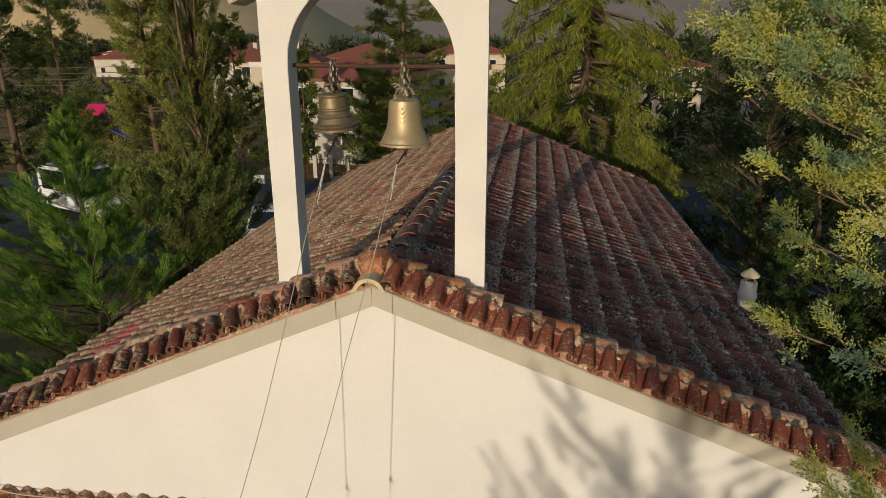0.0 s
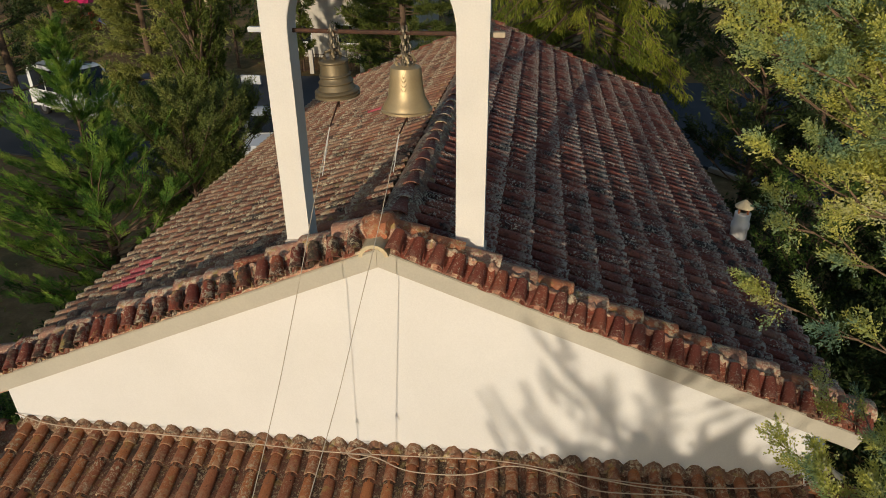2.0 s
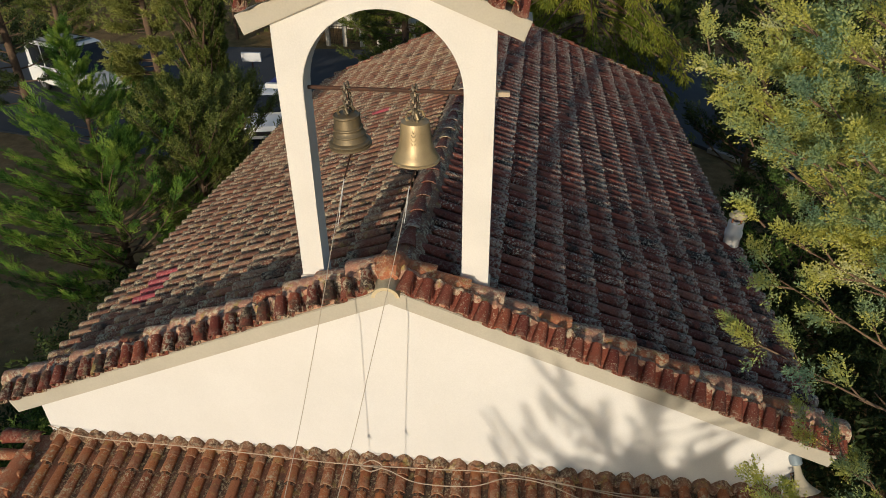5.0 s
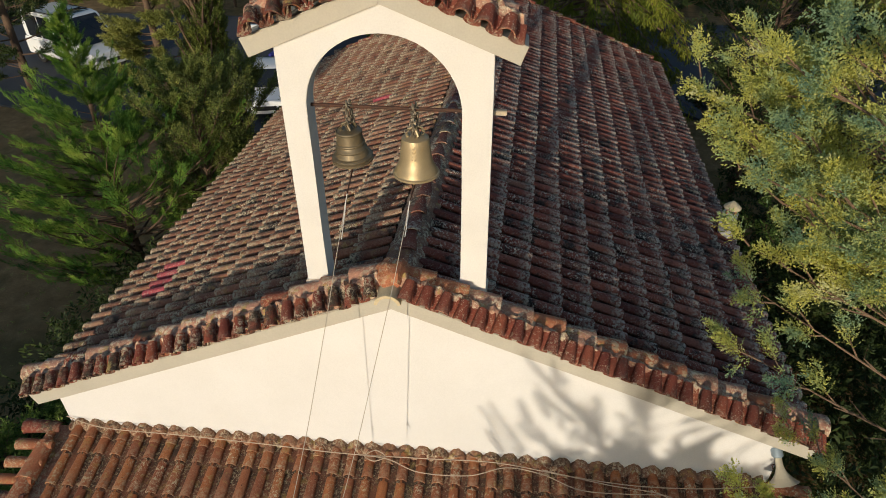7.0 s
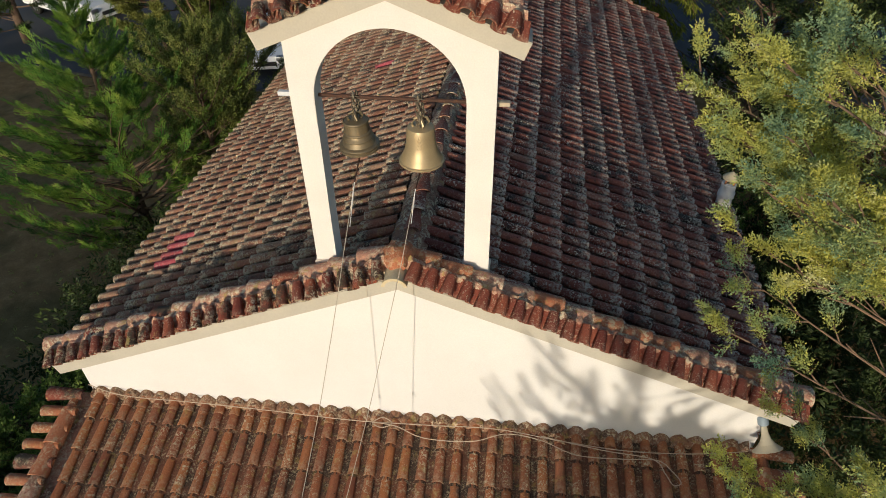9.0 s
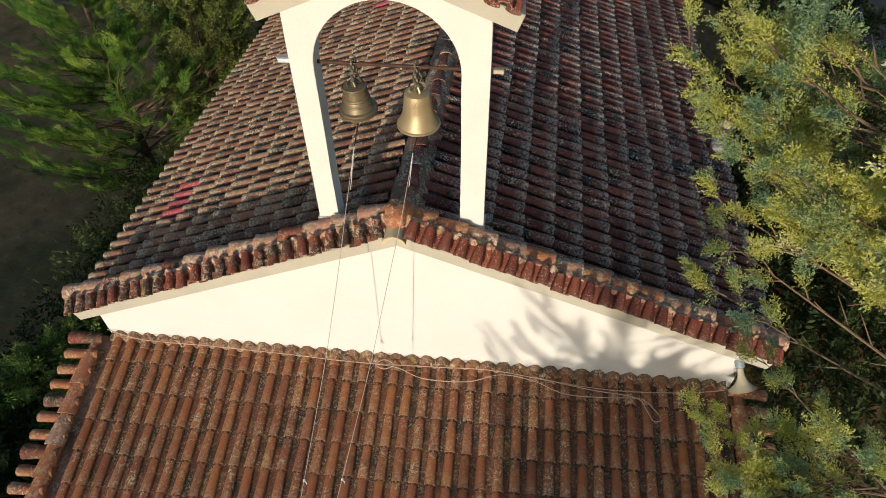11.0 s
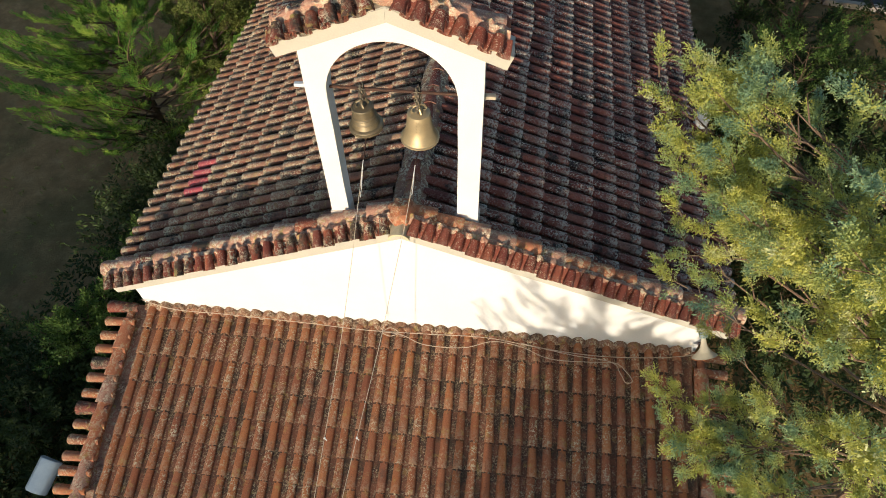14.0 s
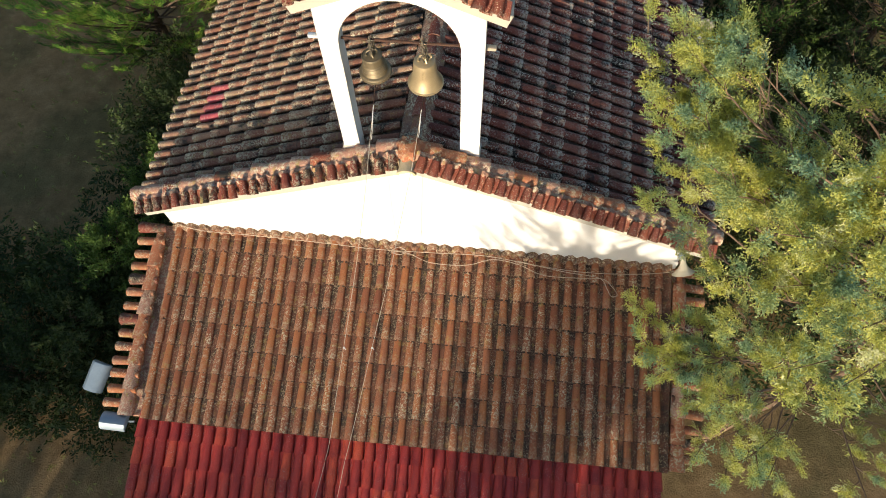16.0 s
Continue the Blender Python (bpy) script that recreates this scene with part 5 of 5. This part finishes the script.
sign = thing("notice_board", "white notice board on a dark post", "sign", (-9.75, 21.0, GROUND + 0.11))
part("post", tube([(0, 0, 0), (0, 0, 2.2)], 0.035, 8), MAT["iron"], sign)
part("panel", bm_box(-0.42, 0.42, -0.07, 0.07, 1.95, 2.32, 0.02), MAT["signwhite"], sign, "white panel")

play = thing("play_tower", "playground tower with a magenta roof", "play tower", (-32.6, 45.0, GROUND))
for a in (-0.6, 0.6):
    for b in (-0.6, 0.6):
        part("post", tube([(a, b, 0), (a, b, 2.3)], 0.05, 6), MAT["iron"], play)
part("deck", bm_box(-0.7, 0.7, -0.7, 0.7, 0.95, 1.05), MAT["orangeplay"], play, "orange deck")
for a in (-0.66, 0.66):
    part("side_panel", bm_box(a - 0.03, a + 0.03, -0.6, 0.6, 0.0, 1.5), MAT["orangeplay"], play, "orange side panel")
part("roof", ([(-1.05, -0.95, 2.15), (1.05, -0.95, 2.15), (1.05, 0.95, 2.15), (-1.05, 0.95, 2.15), (-0.75, 0, 2.95), (0.75, 0, 2.95)], [(0, 1, 5, 4), (1, 2, 5), (2, 3, 4, 5), (3, 0, 4), (3, 2, 1, 0)]), MAT["pink"], play, "magenta plastic roof", False)
part("slide", bm_extrude([(0.7, 0.9), (2.4, 0.15), (2.7, 0.15), (2.7, 0.22), (2.42, 0.24), (0.7, 1.02)], -0.25, 0.25), MAT["blue"], play, "blue slide")

for x in (-36.0, -13.0):
    pole = thing("utility_pole", "wooden utility pole with crossarms", "pole", (x, 25.0, GROUND), "utility poles")
    part("mast", tube([(0, 0, 0), (0, 0, 7.6)], [0.14, 0.09], 10), MAT["timber"], pole)
    for k in range(4):
        part("insulator", shifted(lathe([(0.001, 0), (0.035, 0.0), (0.045, 0.03), (0.03, 0.09), (0.001, 0.1)], 10), Matrix.Translation((0, -0.13, 6.10 + 0.27 * k))), MAT["signwhite"], pole)
for k in range(4):
    z = GROUND + 6.15 + 0.27 * k
    tagged(part("power_line", tube([Vector((-36 + 23 * t, 24.87, z - 0.35 * 4 * t * (1 - t))) for t in [i / 12 for i in range(13)]], 0.013, 4), MAT["chain"]), "thin pale overhead power line", "power line", group="power lines")

# ---------- porch ----------
porch = thing("porch", "low tiled porch in front of the chapel's gable", "porch", (0, -2.5, GROUND))


def of_porch(ob):
    ob.matrix_parent_inverse = porch.matrix_basis.inverted()
    return ob


PX0, PX1, PY1 = -4.08, 4.02, -3.22


def slab(name, x0, x1, y0, y1, z0, z1, t, mat, label=""):
    bm = bm_box(x0, x1, y0, y1, 0, 1)
    for v in bm.verts:
        top = v.co.z > 0.5
        z = z0 if abs(v.co.y - y0) < 1e-6 else z1
        v.co.z = z if top else z - t
    return of_porch(part(name, bm, mat, porch, label, False))


slab("roof_deck", PX0 - 0.2, PX1 + 0.2, -0.252, PY1 + 0.05, pz(-0.25) - 0.17, pz(PY1) - 0.17, 0.1, MAT["mortar"])
slab("canopy_deck", -3.98, 3.92, PY1 + 0.04, -4.95, pz(PY1) - 0.23, pz(-4.95) - 0.23, 0.06, MAT["timber"])
for x0, x1 in ((-4.0, -3.75), (3.7, 3.95)):
    of_porch(part("porch_wall", bm_box(x0, x1, -3.1, WALL_Y - 0.003, GROUND, 2.35), MAT["wall"], porch, "", False))
of_porch(part("porch_wall", bm_box(-4.0, 3.95, -3.35, -3.103, GROUND, 2.30), MAT["wall"], porch, "", False))
for x in (-3.8, -1.3, 1.3, 3.7):
    of_porch(part("post", bm_box(x - 0.06, x + 0.06, -4.86, -4.74, GROUND, 1.95, 0.01), MAT["timber"], porch, "timber canopy post"))

# ---------- tiles ----------
TM = {k: tile_meshes("tile", MAT[k]) for k in ("main", "left", "new")}
TM["porch"] = tile_meshes("tile", MAT["porch"], r_low=0.066, r_high=0.053, thick=0.013)
TM.update({k: tile_meshes("tile", MAT[k], r_low=0.090, r_high=0.058, thick=0.013) for k in ("verge", "mossy")})
TM["orange"] = [mesh_of("tile", *barrel(0.46, 0.128, 0.098, 0.02, 6, 178, 0.05, i), MAT["orange"]) for i in range(3)]
TM["mortar"] = [mesh_of("tile", *barrel(0.46, 0.128, 0.096, 0.02, 6, 178, 0.07, i + 5), MAT["mortar"]) for i in range(3)]
TM["crust"] = [mesh_of("tile", *barrel(0.46, 0.122, 0.094, 0.02, 6, 178, 0.07, i + 9), MAT["mossy"]) for i in range(3)]
TM["redpaint"] = tile_meshes("tile", MAT["redpaint"], 1)
rt = random.Random(5)


def lay(name, meshes, m, owner, link):
    ob = new(name, rt.choice(meshes))
    ob.parent = owner
    ob.matrix_basis = link @ m
    return ob


TO_CHAPEL = chapel.matrix_basis.inverted()
TO_PORCH = porch.matrix_basis.inverted()
TO_TOWER = bell_gable.matrix_basis.inverted()
CHOICE = random.Random(11)


def jit(a):
    return CHOICE.uniform(-a, a)


def tile_pose(lower, down, up, length=0.46, tip=2.2):
    """A tile whose lower end's underside middle is at lower, lying along down."""
    down, up = Vector(down).normalized(), Vector(up).normalized()
    d = (down * math.cos(radians(tip + jit(0.8))) + up * math.sin(radians(-tip + jit(0.8))) * -1).normalized()
    side = up.cross(d).normalized()
    side = (side + up * jit(0.05) + d * jit(0.03)).normalized()
    n = d.cross(side).normalized()
    o = Vector(lower) - d * length
    return axes(o, d, side, n)


# main slopes
PITCH, STEP = 0.198, 0.385
for side, s, key in ((-1, SL, "left"), (1, SR, "main")):
    down = Vector((side, 0, -s)).normalized()
    up = Vector((side * s, 0, 1)).normalized()
    slope_len = 4.50 * math.sqrt(1 + s * s)
    rows = 12
    singles, rest, pans = [], [], []
    col = 0
    y = 0.24
    while y < NAVE_END - 0.12:
        off = jit(0.02)
        for r in range(rows):
            d = slope_len - r * STEP + jit(0.012)
            if d < 0.16:
                continue
            p = Vector((0, y + jit(0.008), RIDGE - 0.091)) + down * d
            p.x += SHEAR * p.y
            p += up * jit(0.004)
            m = tile_pose(p, down, up)
            painted = side < 0 and abs(m.translation.x + 1.12) < 0.19 and abs(y - 6.27) < 0.10
            (singles if y < 4.9 or painted else rest).append(m)
        a, b = Vector((0, y + PITCH / 2, RIDGE - 0.085)) + down * 0.05, Vector((0, y + PITCH / 2, RIDGE - 0.085)) + down * (slope_len - 0.03)
        a.x += SHEAR * a.y
        b.x += SHEAR * b.y
        pans.append((a, b, Vector((0, 1, 0)), up, rows))
        y += PITCH
        col += 1
    for m in singles:
        o = m.translation
        k = key
        if side < 0 and ((abs(o.x + 3.19) < 0.19 and abs(o.y - 1.83) < 0.2) or (abs(o.x + 3.39) < 0.19 and abs(o.y - 1.46) < 0.10) or o.y > 5.5):
            k = "redpaint"
        lay("tile", TM[k], m, chapel, TO_CHAPEL)
    of_chapel(run_mesh("far_tiles", rest, MAT[key + "_run"], chapel, "weathered barrel tiles farther along the slope"))
    # pans darkened in colour for the shade between covers
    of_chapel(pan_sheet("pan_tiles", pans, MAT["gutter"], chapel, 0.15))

# ridge
y = 0.55
while y < NAVE_END:
    m = tile_pose((SHEAR * y, y - 0.40, RIDGE - 0.10), (0, -1, 0), (0, 0, 1), tip=1.2)
    lay("ridge_tile", TM[CHOICE.choice(("verge", "left", "main", "verge"))], m @ Matrix.Diagonal((1, 1.1, 0.72, 1)), chapel, TO_CHAPEL)
    y += 0.36
# mortar bedding along the ridge
verts, faces = [], []
n = 220
for i in range(n):
    yy = 0.15 + (NAVE_END - 0.3) * i / (n - 1)
    for k, (dx, dz) in enumerate(((-0.20, -0.17), (-0.15, -0.115), (-0.10, -0.075), (0.10, -0.075), (0.15, -0.115), (0.20, -0.17))):
        w = noise.noise_vector(Vector((yy * 6.0, k * 1.7, 3.3)))
        verts.append((SHEAR * yy + dx + 0.03 * w.x, yy, RIDGE + dz + 0.03 * w.z))
    if i:
        o = 6 * (i - 1)
        for k in range(5):
            faces.append((o + k, o + k + 1, o + 7 + k, o + 6 + k))
of_chapel(part("ridge_mortar", (verts, faces), MAT["ridge"], chapel, "grey lichened ridge mortar"))


# far verge: a row of covers running down the end of each slope
for side, s, key in ((-1, SL, "mossy"), (1, SR, "mossy")):
    down = Vector((side, 0, -s)).normalized()
    up = Vector((side * s, 0, 1)).normalized()
    for r in range(12):
        p = Vector((0, NAVE_END - 0.02, RIDGE - 0.07)) + down * (0.42 + r * STEP)
        p.x += SHEAR * p.y
        lay("verge_tile", TM[key], tile_pose(p, down, up) @ Matrix.Diagonal((1, 1.1, 1.1, 1)), chapel, TO_CHAPEL)


def verge(owner, link, apex, falls, reach, y_front, pitch, z_lift, keys, cover_y, droop, length, skip=0.13):
    """Short tiles poking forward over the fascia on both sides, and a row of covers lying behind them."""
    for side, f, key in ((-1, falls[0], keys[0]), (1, falls[1], keys[1])):
        down = Vector((side, 0, -f)).normalized()
        up = Vector((side * f, 0, 1)).normalized()
        total = reach * math.sqrt(1 + f * f)
        d = skip
        while d < total:
            fwd = (Vector((0, -math.cos(radians(droop)), 0)) - up * math.sin(radians(droop))).normalized()
            tilt_up = (up - fwd * up.dot(fwd)).normalized()
            p = Vector((0, y_front + jit(0.018), apex)) + down * (d + jit(0.012)) + up * (z_lift + jit(0.008))
            m = tile_pose(p, fwd, tilt_up, length=length, tip=0)
            lay("verge_tile", TM[key if CHOICE.random() < 0.85 else "verge"], m @ Matrix.Diagonal((length / 0.46, 0.80, 1.08, 1)), owner, link)
            q = p + down * (pitch / 2) + up * -0.004 + Vector((0, 0.014, 0))
            m = tile_pose(q, fwd, tilt_up, length=length, tip=0)
            lay("verge_pan", TM[key], m @ Matrix.Diagonal((length / 0.46, -0.75, -0.40, 1)), owner, link)
            d += pitch
        d = 0.36
        while d < total + 0.12:
            p = Vector((0, cover_y + jit(0.012), apex)) + down * d + up * (z_lift + 0.05 + jit(0.01))
            lay("cover_tile", TM[CHOICE.choice(("mortar", "mortar", "crust", "mortar") if side < 0 else ("orange", "mortar", "mortar", "orange"))], tile_pose(p, down, up, tip=5.0), owner, link)
            d += 0.335


verge(chapel, TO_CHAPEL, 5.575, (FL, FR), 4.30, -0.425, 0.182, 0.085, ("mossy", "verge"), -0.10, 37.0, 0.20)
verge(bell_gable, TO_TOWER, cap_top + 0.125, (CAPF, CAPF), 1.06, -0.165, 0.176, 0.055, ("mossy", "verge"), 0.13, 37.0, 0.17, 0.10)


def lumps(name, line, mat, owner, link, seed, width, height, n, label):
    """Mortar spread unevenly along a line of (x, y, z) with its up direction."""
    verts, faces = [], []
    for i in range(n):
        t = i / (n - 1)
        p = line(t)
        for k in range(5):
            s = k / 4 * 2 - 1
            h = height * (1 - s * s) * (0.55 + 0.75 * noise.noise(Vector((t * n * 0.45, s * 2, seed)))) - (0.05 if abs(s) == 1 else 0)
            verts.append((p.x, p.y + s * width * (1 + 0.3 * noise.noise(Vector((t * n * 0.6, s, seed + 3)))), p.z + h))
        if i:
            o = 5 * (i - 1)
            for k in range(4):
                faces.append((o + k, o + 5 + k, o + 6 + k, o + 1 + k))
    ob = part(name, (verts, faces), mat, owner, label)
    ob.matrix_parent_inverse = link
    return ob


for side, f in ((-1, FL), (1, FR)):
    lumps("mortar_bed", lambda t, side=side, f=f: Vector((side * (0.05 + 4.25 * t), -0.215, 5.575 - f * (0.05 + 4.25 * t) + 0.175)), MAT["mortar"], chapel, TO_CHAPEL, side * 4.0, 0.07, 0.085, 150, "stained pink mortar bedding")
    lumps("mortar_bed", lambda t, side=side: Vector((side * (0.02 + 1.05 * t), 0.055, cap_top + 0.125 - CAPF * (0.02 + 1.05 * t) + 0.18)), MAT["mortar"], bell_gable, TO_TOWER, side * 7.0, 0.06, 0.075, 44, "stained pink mortar bedding")

# the apex: a lime-plastered end tile under a hump of mortar
m = tile_pose((0.0, -0.47, 5.575), (0, -1, -0.05), (0, -0.05, 1), length=0.40, tip=0)
apex = new("apex_tile", mesh_of("apex_tile", *barrel(0.40, 0.125, 0.115, 0.03, 8, 165), MAT["lime"]))
apex.parent, apex.matrix_basis = chapel, TO_CHAPEL @ m
tagged(apex, "pale lime-plastered end tile at the apex")
bm = bmesh.new()
bmesh.ops.create_icosphere(bm, subdivisions=3, radius=1.0)
for v in bm.verts:
    v.co = Vector((v.co.x * 0.155, v.co.y * 0.19, v.co.z * 0.125)) * (1 + 0.28 * noise.noise(v.co * 2.2)) + Vector((0.0, -0.15, 5.71))
of_chapel(part("apex_mortar", bm, MAT["orange"], chapel, "hump of lichened mortar at the apex"))
bm = bmesh.new()
bmesh.ops.create_icosphere(bm, subdivisions=3, radius=1.0)
for v in bm.verts:
    v.co = Vector((v.co.x * 0.15, v.co.y * 0.13, v.co.z * 0.10)) * (1 + 0.28 * noise.noise(v.co * 2.0)) + Vector((0.0, 0.08, cap_top + 0.19))
of_tower(part("apex_mortar", bm, MAT["mortar"], bell_gable, "hump of mortar at the little roof's apex"))
# back row of the little roof
for side in (-1, 1):
    down = Vector((side, 0, -CAPF)).normalized()
    up = Vector((side * CAPF, 0, 1)).normalized()
    for r in range(6):
        p = Vector((0, 0.40, cap_top + 0.125)) + down * (0.10 + 0.19 * r) + up * 0.01
        lay("verge_tile", TM["verge"], tile_pose(p, (0, 1, -0.2), up, length=0.30, tip=0) @ Matrix.Diagonal((0.65, 1, 1, 1)), bell_gable, TO_TOWER)

# porch tiles
PP = 0.196
slope = Vector((0, -1, -0.25)).normalized()
pup = Vector((0, -0.25, 1)).normalized()
pans = []
x = -3.86
while x < 3.87:
    for r in range(9):
        yy = PY1 + r * 0.372
        if yy > -0.42:
            yy = -0.44
        p = Vector((x + jit(0.005), yy + jit(0.006), pz(yy) - 0.078)) + pup * jit(0.003)
        ln = min(0.46, (-0.27 - yy) / 0.97)
        m = tile_pose(p, slope, pup, length=ln, tip=3.3)
        lay("tile", TM["porch"], m @ Matrix.Diagonal((ln / 0.46, 1, 1, 1)), porch, TO_PORCH)
        if yy == -0.44:
            break
    pans.append((Vector((x + PP / 2, -0.26, pz(-0.26) - 0.055)), Vector((x + PP / 2, PY1 + 0.01, pz(PY1) - 0.055)), Vector((1, 0, 0)), pup, 8))
    x += PP
# darker clay here paints the shade in the troughs
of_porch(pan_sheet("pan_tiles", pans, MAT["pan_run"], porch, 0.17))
# side verges of the porch: stub tiles poking out sideways, a row of covers over their inner ends
for side, xe in ((-1, -4.50), (1, 4.46)):
    yy = -0.36
    while yy > PY1:
        out = Vector((side, 0, -0.10)).normalized()
        uu = Vector((side * 0.10, -0.25, 1)).normalized()
        uu = (uu - out * uu.dot(out)).normalized()
        p = Vector((xe + jit(0.02), yy + jit(0.01), pz(yy) - 0.10))
        lay("verge_tile", TM["mossy" if CHOICE.random() < 0.25 else "porch"], tile_pose(p, out, uu, length=0.46, tip=0) @ Matrix.Diagonal((1, 1.1, 1.1, 1)), porch, TO_PORCH)
        yy -= 0.205
    for r in range(8):
        y2 = PY1 + 0.02 + r * 0.372
        p = Vector((side * 4.13 - 0.03, y2, pz(y2) - 0.075))
        ln = min(0.46, (-0.27 - y2))
        lay("cover_tile", TM[CHOICE.choice(("orange", "mortar", "orange", "porch"))], tile_pose(p, slope, pup, length=ln, tip=2.6) @ Matrix.Diagonal((ln / 0.46, 0.95, 0.95, 1)), porch, TO_PORCH)
# crust over the heads of the tiles where they meet the wall
verts, faces = [], []
n = 420
for i in range(n):
    x = -3.98 + 7.95 * i / (n - 1)
    hump = abs(math.cos(math.pi * (x + 3.86) / PP)) ** 0.7
    rag = noise.noise(Vector((x * 9, 0.3, 2.0)))
    for k, (dy, h) in enumerate(((0.004, 1.05), (-0.025, 1.0), (-0.06, 0.8), (-0.088, 0.35), (-0.10, -0.4))):
        w = noise.noise(Vector((x * 31, k * 1.9, 5.0)))
        verts.append((x, -0.256 + dy * (1 + 0.25 * rag), pz(-0.28) - 0.10 + (0.09 * hump + 0.012) * h + 0.022 * w + 0.014 * rag))
    if i:
        o = 5 * (i - 1)
        for k in range(4):
            faces.append((o + k, o + 5 + k, o + 6 + k, o + 1 + k))
of_porch(part("wall_mortar", (verts, faces), MAT["crust"], porch, "lichened mortar over the tile heads at the wall"))
# newer red tiles in front
x = -3.90
while x < 3.86:
    for r in range(5):
        yy = -4.95 + r * 0.37
        p = Vector((x, yy, pz(yy) - 0.155))
        lay("red_tile", TM["new"], tile_pose(p, slope, pup, tip=1.4), porch, TO_PORCH)
    x += 0.176
slab("red_tile_bed", -3.97, 3.9, PY1 + 0.02, -4.94, pz(PY1) - 0.145, pz(-4.94) - 0.145, 0.05, MAT["new"], "red tiles lying hollow side up")
